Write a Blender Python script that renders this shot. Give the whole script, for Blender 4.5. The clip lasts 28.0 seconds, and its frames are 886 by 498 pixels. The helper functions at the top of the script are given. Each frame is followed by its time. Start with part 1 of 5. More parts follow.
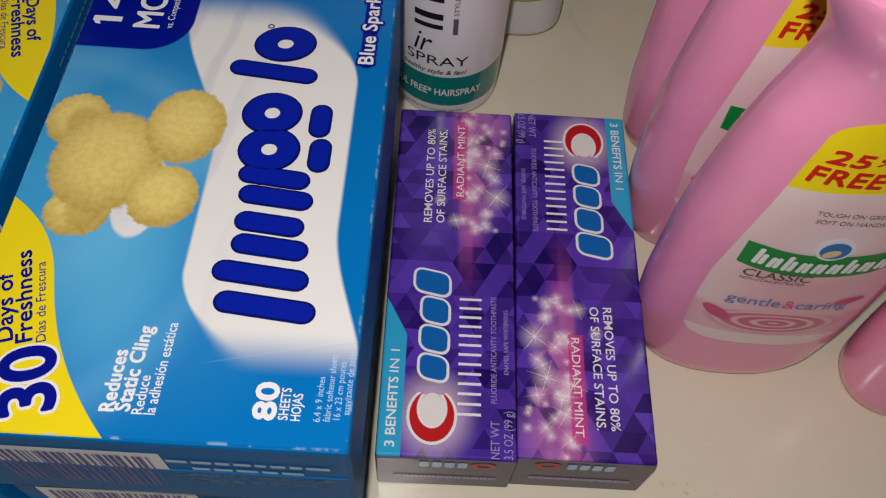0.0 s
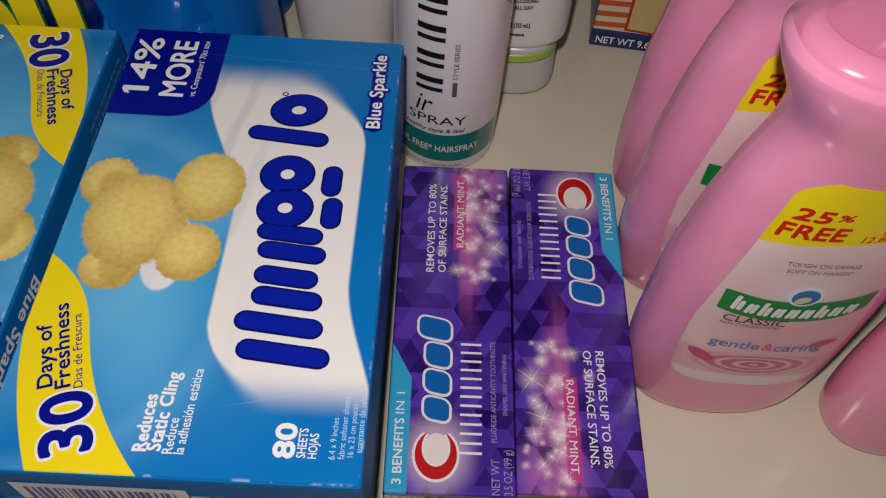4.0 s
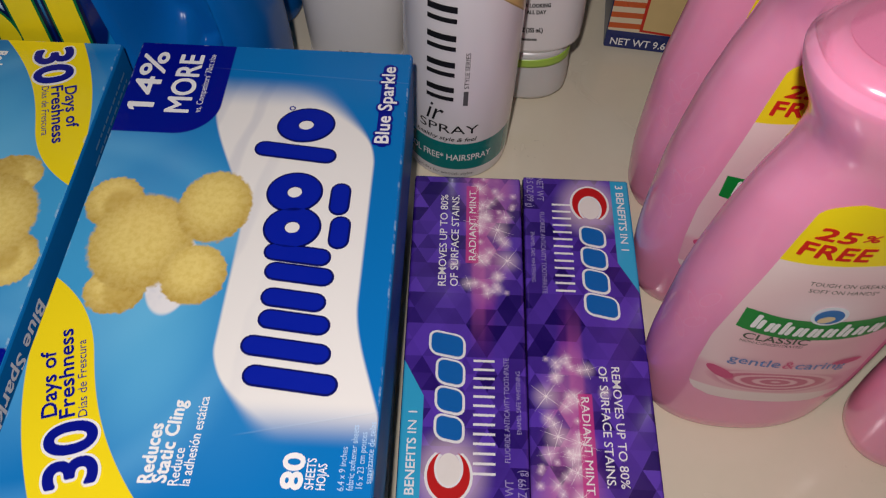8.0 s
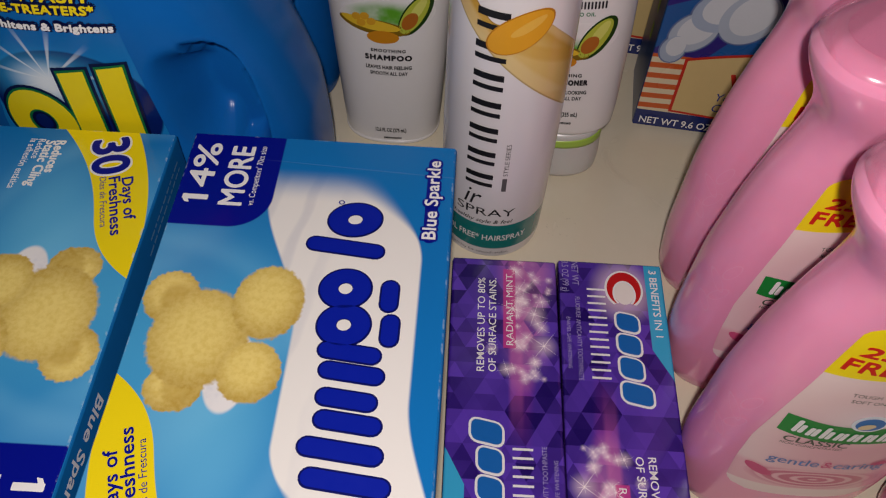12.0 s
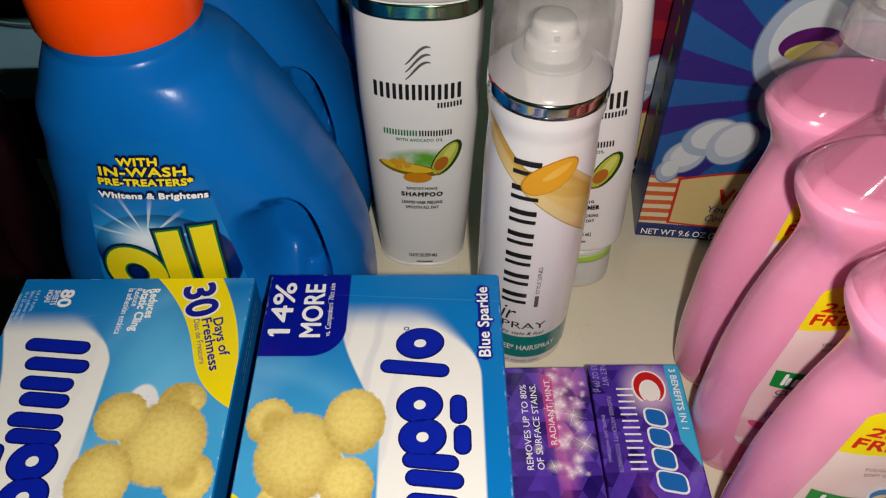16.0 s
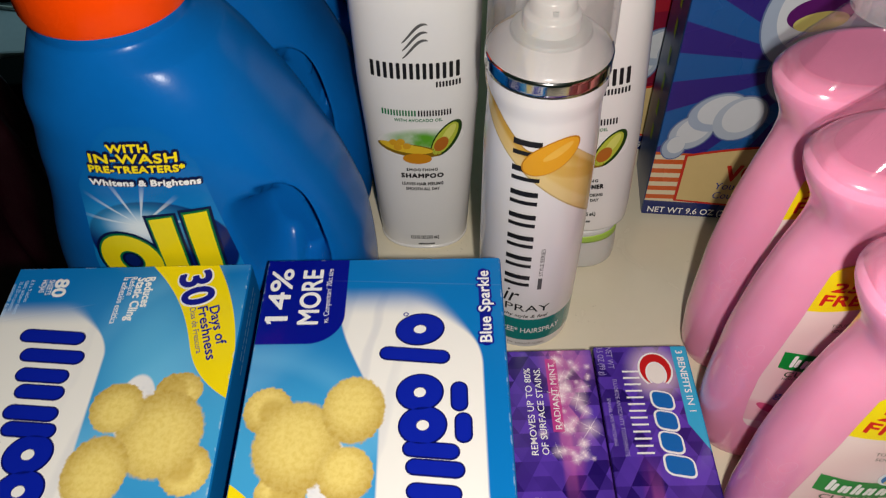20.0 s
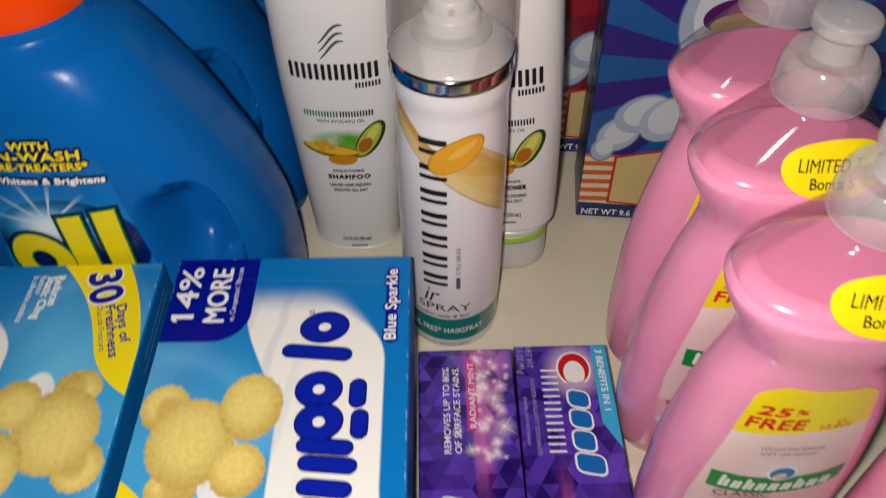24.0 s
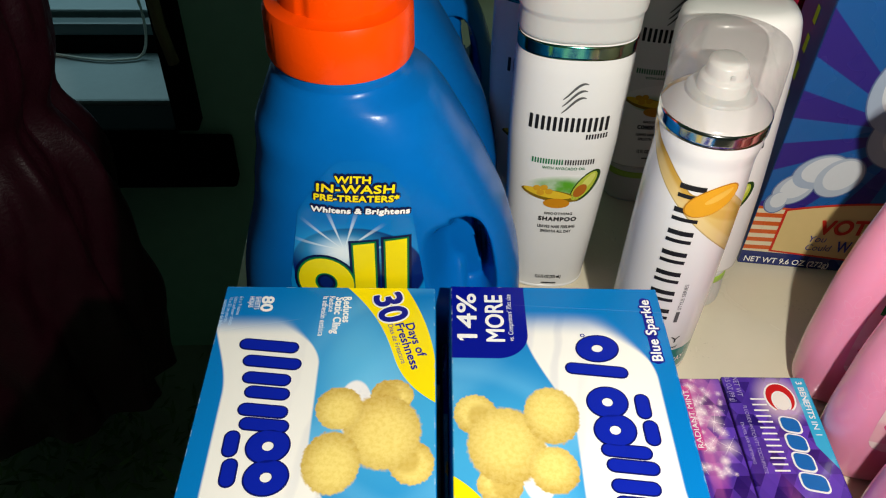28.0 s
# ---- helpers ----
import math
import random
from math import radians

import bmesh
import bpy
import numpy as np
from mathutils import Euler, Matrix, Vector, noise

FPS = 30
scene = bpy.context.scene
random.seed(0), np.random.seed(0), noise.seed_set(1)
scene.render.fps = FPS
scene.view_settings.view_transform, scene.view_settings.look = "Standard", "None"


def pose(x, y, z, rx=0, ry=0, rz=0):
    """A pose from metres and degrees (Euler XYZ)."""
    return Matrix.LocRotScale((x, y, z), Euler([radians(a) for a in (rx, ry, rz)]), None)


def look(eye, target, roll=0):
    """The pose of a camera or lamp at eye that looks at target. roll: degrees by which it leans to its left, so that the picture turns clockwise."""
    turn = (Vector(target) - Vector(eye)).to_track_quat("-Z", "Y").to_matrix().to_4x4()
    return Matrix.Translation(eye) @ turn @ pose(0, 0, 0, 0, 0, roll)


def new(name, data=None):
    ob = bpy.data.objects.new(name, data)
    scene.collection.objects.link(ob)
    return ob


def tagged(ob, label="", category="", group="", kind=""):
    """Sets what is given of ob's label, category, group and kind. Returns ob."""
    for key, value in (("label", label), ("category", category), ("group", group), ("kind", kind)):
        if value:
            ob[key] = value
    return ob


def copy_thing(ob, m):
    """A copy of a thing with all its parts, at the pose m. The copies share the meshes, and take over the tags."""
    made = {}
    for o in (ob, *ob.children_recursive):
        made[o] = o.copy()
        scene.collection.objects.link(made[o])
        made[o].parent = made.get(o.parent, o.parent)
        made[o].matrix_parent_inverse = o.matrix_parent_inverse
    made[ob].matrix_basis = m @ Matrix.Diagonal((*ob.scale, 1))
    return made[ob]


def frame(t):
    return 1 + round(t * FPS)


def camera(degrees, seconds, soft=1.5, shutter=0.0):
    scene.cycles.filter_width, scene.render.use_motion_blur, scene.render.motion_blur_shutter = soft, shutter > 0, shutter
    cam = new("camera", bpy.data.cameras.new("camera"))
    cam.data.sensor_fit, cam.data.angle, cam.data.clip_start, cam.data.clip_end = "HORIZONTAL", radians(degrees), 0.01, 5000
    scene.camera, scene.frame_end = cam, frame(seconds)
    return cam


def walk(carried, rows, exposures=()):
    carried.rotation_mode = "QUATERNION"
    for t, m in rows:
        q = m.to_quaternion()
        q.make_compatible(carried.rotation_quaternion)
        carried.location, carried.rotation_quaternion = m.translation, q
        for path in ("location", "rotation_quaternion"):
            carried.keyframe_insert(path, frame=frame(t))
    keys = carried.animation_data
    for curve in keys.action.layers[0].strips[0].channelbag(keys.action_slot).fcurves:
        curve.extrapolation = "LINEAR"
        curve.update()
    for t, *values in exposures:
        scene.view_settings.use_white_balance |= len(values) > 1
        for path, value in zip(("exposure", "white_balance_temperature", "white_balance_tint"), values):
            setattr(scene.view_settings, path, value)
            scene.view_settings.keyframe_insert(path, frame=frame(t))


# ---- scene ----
cam = camera(57.6, 28.0, 1.15, 0.7)
METRES, EYE, TILT, LEAN, TURN = 0.52, 0.323, -58.0, -2.7, 0.0
ROWS = [
    (0.0, 0.0, 0.0, 0.0, 0.0, 0.0, -0.0),
    (0.5, 0.0029, -0.0108, -0.0061, -0.43, 0.59, 0.06),
    (1.0, 0.0051, -0.0198, 0.0002, -0.42, 1.17, 0.34),
    (1.5, 0.0066, -0.0276, -0.0075, -0.41, 1.83, 0.55),
    (2.0, 0.0021, -0.0292, -0.0085, -0.31, 1.99, 0.74),
    (2.5, -0.0, -0.0306, -0.0043, -0.06, 2.13, 0.82),
    (3.0, 0.0027, -0.028, 0.0031, -0.03, 2.08, 0.72),
    (3.5, 0.0026, -0.0383, 0.0091, -0.29, 2.69, 0.66),
    (4.0, -0.0032, -0.0448, 0.0048, -0.15, 3.02, 0.45),
    (4.5, 0.0001, -0.0437, -0.001, 0.3, 3.19, 0.5),
    (6.5, -0.0048, -0.0438, 0.0052, 0.52, 2.81, 0.55),
    (7.0, -0.0038, -0.042, 0.0077, 0.83, 2.77, 0.57),
    (7.5, 0.0007, -0.0358, 0.0148, 1.11, 2.56, 0.68),
    (8.0, 0.001, -0.0322, 0.0251, 1.03, 2.39, 0.85),
    (8.5, 0.0003, -0.026, 0.0339, 1.23, 2.41, 0.85),
    (9.0, -0.0029, -0.0308, 0.0335, 1.24, 2.74, 0.72),
    (9.5, -0.0037, -0.0534, 0.0343, 1.46, 2.69, 0.17),
    (10.0, -0.0052, -0.0596, 0.043, 1.51, 3.24, 0.22),
    (10.5, -0.009, -0.0545, 0.0516, 1.49, 3.57, 0.31),
    (11.0, -0.0171, -0.0539, 0.0664, 1.49, 3.92, -0.01),
    (11.5, -0.0168, -0.0487, 0.0747, 1.82, 4.17, 0.16),
    (12.0, -0.0286, -0.0519, 0.073, 1.37, 4.61, -0.02),
    (12.5, -0.0268, -0.0518, 0.0807, 1.52, 4.85, 0.99),
    (13.0, -0.0442, -0.0721, 0.0957, 0.68, 4.94, 1.47),
    (13.5, -0.0874, -0.111, 0.1206, 0.22, 8.19, 3.02),
    (15.5, -0.0919, -0.1614, 0.0846, 0.41, 11.93, 3.31),
    (16.0, -0.0888, -0.1591, 0.0834, 0.55, 11.51, 3.64),
    (16.5, -0.089, -0.1549, 0.0813, 0.49, 11.07, 3.79),
    (17.0, -0.0911, -0.1487, 0.0852, 0.24, 10.66, 3.69),
    (17.5, -0.089, -0.1468, 0.0892, 0.43, 10.5, 3.66),
    (18.0, -0.0877, -0.1462, 0.0896, 0.64, 10.7, 3.64),
    (18.5, -0.0846, -0.1434, 0.0897, 1.1, 10.6, 3.83),
    (19.0, -0.08, -0.1472, 0.0882, 1.27, 10.5, 4.21),
    (19.5, -0.0812, -0.1451, 0.085, 1.36, 10.37, 4.19),
    (20.0, -0.0787, -0.1433, 0.0915, 1.4, 9.97, 4.33),
    (20.5, -0.0731, -0.1461, 0.1102, 0.95, 11.88, 5.09),
    (21.0, -0.0691, -0.1354, 0.1049, 0.71, 11.8, 5.08),
    (21.5, -0.064, -0.1321, 0.1059, 0.78, 11.01, 5.04),
    (23.5, -0.0246, -0.1342, 0.0973, 1.32, 10.19, 5.38),
    (24.0, 0.0007, -0.1429, 0.0747, 1.02, 10.61, 4.46),
    (24.5, -0.0566, -0.1616, 0.0252, 1.01, 10.31, 0.54),
    (25.0, -0.2415, -0.1834, 0.0457, 0.65, 10.71, 6.05),
    (25.5, -0.237, -0.1869, 0.041, -3.21, 10.92, 9.06),
    (26.0, -0.2066, -0.1918, 0.0399, -3.64, 11.2, 9.28),
    (26.5, -0.2506, -0.1954, 0.0421, -1.03, 11.84, 4.34),
    (27.0, -0.2884, -0.2147, 0.0769, 0.02, 13.37, 2.67),
    (27.5, -0.2877, -0.2173, 0.0688, -0.14, 14.36, 2.45),
    (27.85, -0.2776, -0.2309, 0.0501, -0.305, 14.44, 2.85),
    (28.0, -0.2772, -0.2314, 0.0497, -0.31, 14.44, 2.86),
]
EXPOSURES = [(0.0, -0.85, 6230, 17), (4.0, -0.92, 6350, 20), (8.0, -0.8, 6310, 20.5), (10.0, -0.87, 6360, 22), (12.0, -0.84, 6560, 22), (13.0, -0.75, 6560, 22), (14.0, -0.55, 6550, 17), (17.0, -0.33, 6590, 13), (22.0, -0.28, 6560, 13.5), (24.0, -0.45, 6520, 15.5), (25.0, -0.33, 6520, 14), (26.0, -0.28, 6500, 12), (28.0, 0.15, 6650, 8)]
walk(cam, [(t, pose(0, 0, EYE, TILT, LEAN, TURN) @ pose(METRES * x, METRES * y, METRES * z, 90 + pitch, roll, yaw)) for t, x, y, z, yaw, pitch, roll in ROWS], EXPOSURES)

# ---- light ----
world = bpy.data.worlds.new("dim_room")
scene.world = world
world.use_nodes = True
world.node_tree.nodes["Background"].inputs[0].default_value = (0.55, 0.65, 0.75, 1)
world.node_tree.nodes["Background"].inputs[1].default_value = 0.014
FLASH = (-0.02, -0.012, 0.414)
lamp = bpy.data.lights.new("phone_light", "POINT")
lamp.energy, lamp.color, lamp.shadow_soft_size = 8.0, (1.0, 0.95, 0.87), 0.006
new("phone_light", lamp).location = FLASH
glow = bpy.data.lights.new("window_light", "AREA")
glow.energy, glow.color, glow.shape, glow.size, glow.size_y = 1.3, (0.5, 0.85, 0.95), "RECTANGLE", 0.5, 0.3
new("window_light", glow).matrix_world = look((-0.72, 1.36, 0.25), (-0.62, 1.05, -0.23))
scene.view_settings.exposure = 0.0


# ---- node helpers ----
class Art:
    """A small writer of shader arithmetic on a thing's own coordinates."""

    def __init__(self, name, rough=0.35, metal=0.0, coat=0.0, spec=0.5):
        self.mat = bpy.data.materials.new(name)
        self.mat.use_nodes = True
        self.nt = self.mat.node_tree
        self.bsdf = self.nt.nodes["Principled BSDF"]
        self.bsdf.inputs["Roughness"].default_value = rough
        self.bsdf.inputs["Metallic"].default_value = metal
        self.bsdf.inputs["Coat Weight"].default_value = coat
        self.bsdf.inputs["Coat Roughness"].default_value = 0.08
        self.bsdf.inputs["Specular IOR Level"].default_value = spec
        self.coord = self.nt.nodes.new("ShaderNodeTexCoord")
        sep = self.nt.nodes.new("ShaderNodeSeparateXYZ")
        self.nt.links.new(self.coord.outputs["Object"], sep.inputs[0])
        self.x, self.y, self.z = sep.outputs

    def put(self, socket, value):
        if isinstance(value, (int, float)):
            socket.default_value = value
        elif isinstance(value, tuple):
            socket.default_value = (*value, 1) if len(value) == 3 else value
        else:
            self.nt.links.new(value, socket)

    def m(self, op, *args):
        node = self.nt.nodes.new("ShaderNodeMath")
        node.operation = op
        for socket, value in zip(node.inputs, args):
            self.put(socket, value)
        return node.outputs[0]

    def add(self, *a):
        r = a[0]
        for b in a[1:]:
            r = self.m("ADD", r, b)
        return r

    def mul(self, *a):
        r = a[0]
        for b in a[1:]:
            r = self.m("MULTIPLY", r, b)
        return r

    def sub(self, a, b):
        return self.m("SUBTRACT", a, b)

    def inv(self, a):
        return self.m("SUBTRACT", 1.0, a)

    def step(self, e0, e1, v):
        node = self.nt.nodes.new("ShaderNodeMapRange")
        node.interpolation_type = "SMOOTHSTEP"
        flip = isinstance(e0, (int, float)) and isinstance(e1, (int, float)) and e0 > e1
        if flip:
            e0, e1 = e1, e0
        for socket, value in zip(node.inputs, (v, e0, e1, 0.0, 1.0)):
            self.put(socket, value)
        return self.inv(node.outputs[0]) if flip else node.outputs[0]

    def mix(self, fac, a, b):
        node = self.nt.nodes.new("ShaderNodeMix")
        node.data_type = "RGBA"
        self.put(node.inputs[0], fac)
        self.put(node.inputs[6], a)
        self.put(node.inputs[7], b)
        return node.outputs[2]

    def blob(self, u, v, cu, cv, ru, rv, soft=0.08):
        du = self.m("DIVIDE", self.sub(u, cu), ru)
        dv = self.m("DIVIDE", self.sub(v, cv), rv)
        d = self.m("SQRT", self.add(self.mul(du, du), self.mul(dv, dv)))
        return self.step(1 + soft, 1 - soft, d)

    def rect(self, u, v, u0, u1, v0, v1, e=0.0003):
        return self.mul(self.step(u0 - e, u0 + e, u), self.step(u1 + e, u1 - e, u), self.step(v0 - e, v0 + e, v), self.step(v1 + e, v1 - e, v))

    def noise(self, scale, detail=3.0, rough=0.6):
        node = self.nt.nodes.new("ShaderNodeTexNoise")
        node.inputs["Scale"].default_value, node.inputs["Detail"].default_value, node.inputs["Roughness"].default_value = scale, detail, rough
        self.nt.links.new(self.coord.outputs["Object"], node.inputs["Vector"])
        return node.outputs[0]

    def white(self, *v):
        comb = self.nt.nodes.new("ShaderNodeCombineXYZ")
        for socket, value in zip(comb.inputs, v):
            self.put(socket, value)
        node = self.nt.nodes.new("ShaderNodeTexWhiteNoise")
        self.nt.links.new(comb.outputs[0], node.inputs["Vector"])
        return node.outputs["Value"]

    def done(self, color, rough=None, bump=None, strength=0.15, distance=0.001):
        self.put(self.bsdf.inputs["Base Color"], color)
        if rough is not None:
            self.put(self.bsdf.inputs["Roughness"], rough)
        if bump is not None:
            node = self.nt.nodes.new("ShaderNodeBump")
            node.inputs["Strength"].default_value, node.inputs["Distance"].default_value = strength, distance
            self.put(node.inputs["Height"], bump)
            self.nt.links.new(node.outputs[0], self.bsdf.inputs["Normal"])
        return self.mat


def plain(name, color, rough=0.4, vary=0.06, scale=60.0, bump=0.05, metal=0.0, coat=0.0, spec=0.5, sss=0.0, dist=0.0006):
    """A surface of one colour with mottling at two scales, uneven gloss and fine relief."""
    a = Art(name, rough, metal, coat, spec)
    n1, n2 = a.noise(scale), a.noise(scale * 9, 2.0)
    f = a.add(a.mul(n1, 0.65), a.mul(n2, 0.35))
    lo = tuple(c * (1 - 2 * vary) for c in color)
    hi = tuple(min(1.0, c * (1 + vary)) for c in color)
    if sss:
        a.bsdf.inputs["Subsurface Weight"].default_value = sss
        a.bsdf.inputs["Subsurface Radius"].default_value = (1.0, 0.5, 0.5)
        a.bsdf.inputs["Subsurface Scale"].default_value = 0.01
    return a.done(a.mix(f, lo, hi), rough=a.add(rough * 0.8, a.mul(n1, rough * 0.4)), bump=n2, strength=bump, distance=dist)


def clear(name, color, alpha, rough=0.15):
    """Thin translucent plastic: part lets the light straight through, part scatters it."""
    a = Art(name, rough, 0.0, 0.0, 0.5)
    a.bsdf.inputs["Alpha"].default_value = alpha
    n = a.noise(90.0)
    a.put(a.bsdf.inputs["Alpha"], a.add(alpha * 0.85, a.mul(n, alpha * 0.3)))
    return a.done(color, rough=a.add(rough * 0.7, a.mul(n, rough * 0.6)))


def film(name, tint, rough=0.05, base=0.03, haze=0.0, milk=(0.6, 0.58, 0.57), wave=0.06):
    """Clear blown plastic: light goes straight through, a little is scattered, gloss grows at glancing angles."""
    mat = bpy.data.materials.new(name)
    mat.use_nodes = True
    nt = mat.node_tree
    nt.nodes.clear()
    out = nt.nodes.new("ShaderNodeOutputMaterial")
    through_it, gloss, mixer = nt.nodes.new("ShaderNodeBsdfTransparent"), nt.nodes.new("ShaderNodeBsdfGlossy"), nt.nodes.new("ShaderNodeMixShader")
    through_it.inputs["Color"].default_value = (*tint, 1)
    cloudy, veil, mottle = nt.nodes.new("ShaderNodeBsdfDiffuse"), nt.nodes.new("ShaderNodeMixShader"), nt.nodes.new("ShaderNodeMath")
    cloudy.inputs["Color"].default_value = (*milk, 1)
    gloss.inputs["Roughness"].default_value = rough
    fres, add_ = nt.nodes.new("ShaderNodeFresnel"), nt.nodes.new("ShaderNodeMath")
    fres.inputs["IOR"].default_value = 1.5
    add_.operation = "MULTIPLY_ADD"
    add_.inputs[1].default_value, add_.inputs[2].default_value = 0.3, base
    bump, noise = nt.nodes.new("ShaderNodeBump"), nt.nodes.new("ShaderNodeTexNoise")
    noise.inputs["Scale"].default_value = 45.0
    bump.inputs["Strength"].default_value, bump.inputs["Distance"].default_value = wave, 0.001
    mottle.operation = "MULTIPLY_ADD"
    mottle.inputs[1].default_value, mottle.inputs[2].default_value = haze * 0.4, haze * 0.8
    nt.links.new(noise.outputs[0], bump.inputs["Height"])
    nt.links.new(noise.outputs[0], mottle.inputs[0])
    nt.links.new(bump.outputs[0], gloss.inputs["Normal"])
    nt.links.new(fres.outputs[0], add_.inputs[0])
    nt.links.new(mottle.outputs[0], veil.inputs[0])
    nt.links.new(through_it.outputs[0], veil.inputs[1])
    nt.links.new(cloudy.outputs[0], veil.inputs[2])
    nt.links.new(add_.outputs[0], mixer.inputs[0])
    nt.links.new(veil.outputs[0], mixer.inputs[1])
    nt.links.new(gloss.outputs[0], mixer.inputs[2])
    nt.links.new(mixer.outputs[0], out.inputs[0])
    return mat


# ---- mesh helpers ----
def empty(name, m, label, category, group=""):
    ob = new(name)
    ob.matrix_world = m
    ob.empty_display_size = 0.02
    return tagged(ob, label, category, group)


def part(name, bm, material, parent, label="", smooth=False):
    me = bpy.data.meshes.new(name)
    bm.to_mesh(me)
    bm.free()
    if smooth:
        for p in me.polygons:
            p.use_smooth = True
    me.materials.append(material)
    ob = new(name, me)
    ob.parent = parent
    return tagged(ob, label)


def solid(name, bm, material, m, label, category, kind="", smooth=False, group=""):
    ob = part(name, bm, material, None, "", smooth)
    ob.matrix_world = m
    return tagged(ob, label, category, group, kind)


def box(x0, x1, y0, y1, z0, z1, bevel=0.0, seg=2, bm=None):
    b = bmesh.new()
    bmesh.ops.create_cube(b, size=1.0)
    for v in b.verts:
        v.co = Vector((x0 + (v.co.x + 0.5) * (x1 - x0), y0 + (v.co.y + 0.5) * (y1 - y0), z0 + (v.co.z + 0.5) * (z1 - z0)))
    if bevel:
        bmesh.ops.bevel(b, geom=b.edges[:], offset=bevel, segments=seg, profile=0.5, affect="EDGES")
    return b if bm is None else join(bm, b)


def join(bm, other):
    tmp = bpy.data.meshes.new("tmp")
    other.to_mesh(tmp)
    other.free()
    bm.from_mesh(tmp)
    bpy.data.meshes.remove(tmp)
    return bm


def crisp(bm, degrees=32):
    """Keeps the edges that turn sharply hard under smooth shading."""
    bm.normal_update()
    for e in bm.edges:
        e.smooth = e.calc_face_angle(0.0) < radians(degrees)
    return bm


def hermite(rows, z):
    """The row at height z on a smooth curve through rows whose first number is the height."""
    r = [tuple(float(c) for c in q) for q in rows]
    if z <= r[0][0]:
        return r[0]
    if z >= r[-1][0]:
        return r[-1]
    i = max(k for k in range(len(r) - 1) if r[k][0] <= z)
    p, q = r[i], r[i + 1]
    h = q[0] - p[0]
    t = (z - p[0]) / h
    out = [z]
    for k in range(1, len(p)):
        d = (q[k] - p[k]) / h
        dl = (p[k] - r[i - 1][k]) / (p[0] - r[i - 1][0]) if i > 0 else d
        dr = (r[i + 2][k] - q[k]) / (r[i + 2][0] - q[0]) if i + 2 < len(r) else d
        m0 = 0.0 if dl * d <= 0 else 2 * dl * d / (dl + d)
        m1 = 0.0 if dr * d <= 0 else 2 * dr * d / (dr + d)
        out.append((2 * t**3 - 3 * t * t + 1) * p[k] + (t**3 - 2 * t * t + t) * h * m0 + (3 * t * t - 2 * t**3) * q[k] + (t**3 - t * t) * h * m1)
    return tuple(out)


def oval(a, b, n, seg):
    pts = []
    for i in range(seg):
        w = 2 * math.pi * i / seg
        c, s = math.cos(w), math.sin(w)
        pts.append((a * math.copysign(abs(c) ** (2 / n), c), b * math.copysign(abs(s) ** (2 / n), s)))
    return pts


def loft(rows, steps=40, seg=48, z0=None, z1=None, close=True, grow=0.0):
    """A body through oval sections; rows of (z, centre x, centre y, half width, half depth, squareness)."""
    bm = bmesh.new()
    lo, hi = rows[0][0] if z0 is None else z0, rows[-1][0] if z1 is None else z1
    zs = [lo]
    for z in sorted([lo + (hi - lo) * i / steps for i in range(1, steps)] + [r[0] for r in rows if lo < r[0] < hi] + [hi]):
        if z - zs[-1] > 1e-4:
            zs.append(z)
    zs[-1] = hi
    rings = []
    for z in zs:
        _, cx, cy, a, b, n = hermite(rows, z)
        rings.append([bm.verts.new((cx + x, cy + y, z)) for x, y in oval(a + grow, b + grow, n, seg)])
    for p, q in zip(rings, rings[1:]):
        for i in range(seg):
            bm.faces.new((p[i], p[(i + 1) % seg], q[(i + 1) % seg], q[i]))
    if close:
        bm.faces.new(rings[0][::-1])
        bm.faces.new(rings[-1])
    return bm


def front(rows, lift=0.0003):
    """A map from a label's plane (across, up) to the front of a lofted body."""
    def place(u, v):
        _, cx, cy, a, b, n = hermite(rows, v)
        k = max(-0.999, min(0.999, (u - cx) / a))
        return Vector((u, cy - b * (1 - abs(k) ** n) ** (1 / n) - lift, v))
    return place


def wrap(rows, lift=0.0003):
    """A map that bends a label round a round body: across is the length along the skin."""
    def place(u, v):
        _, cx, cy, a, b, n = hermite(rows, v)
        w = u / a
        return Vector((cx + (a + lift) * math.sin(w), cy - (a + lift) * math.cos(w), v))
    return place


def flat_top(z, lift=0.0003):
    return lambda u, v: Vector((-v, u, z + lift))


def upright(y=-0.0003):
    return lambda u, v: Vector((u, y, v))


def bend(bm, place, fine=0.0025):
    """Lays a flat print on a surface; long edges are cut first so that it follows the curve."""
    if fine:
        for _ in range(3):
            long_ones = [e for e in bm.edges if e.calc_length() > fine]
            if not long_ones or len(bm.edges) > 6000:
                break
            bmesh.ops.subdivide_edges(bm, edges=long_ones, cuts=2 if max(e.calc_length() for e in long_ones) > 2 * fine else 1)
        bmesh.ops.triangulate(bm, faces=[f for f in bm.faces if len(f.verts) > 4])
    for v in bm.verts:
        v.co = place(v.co.x, v.co.y)
    return bm


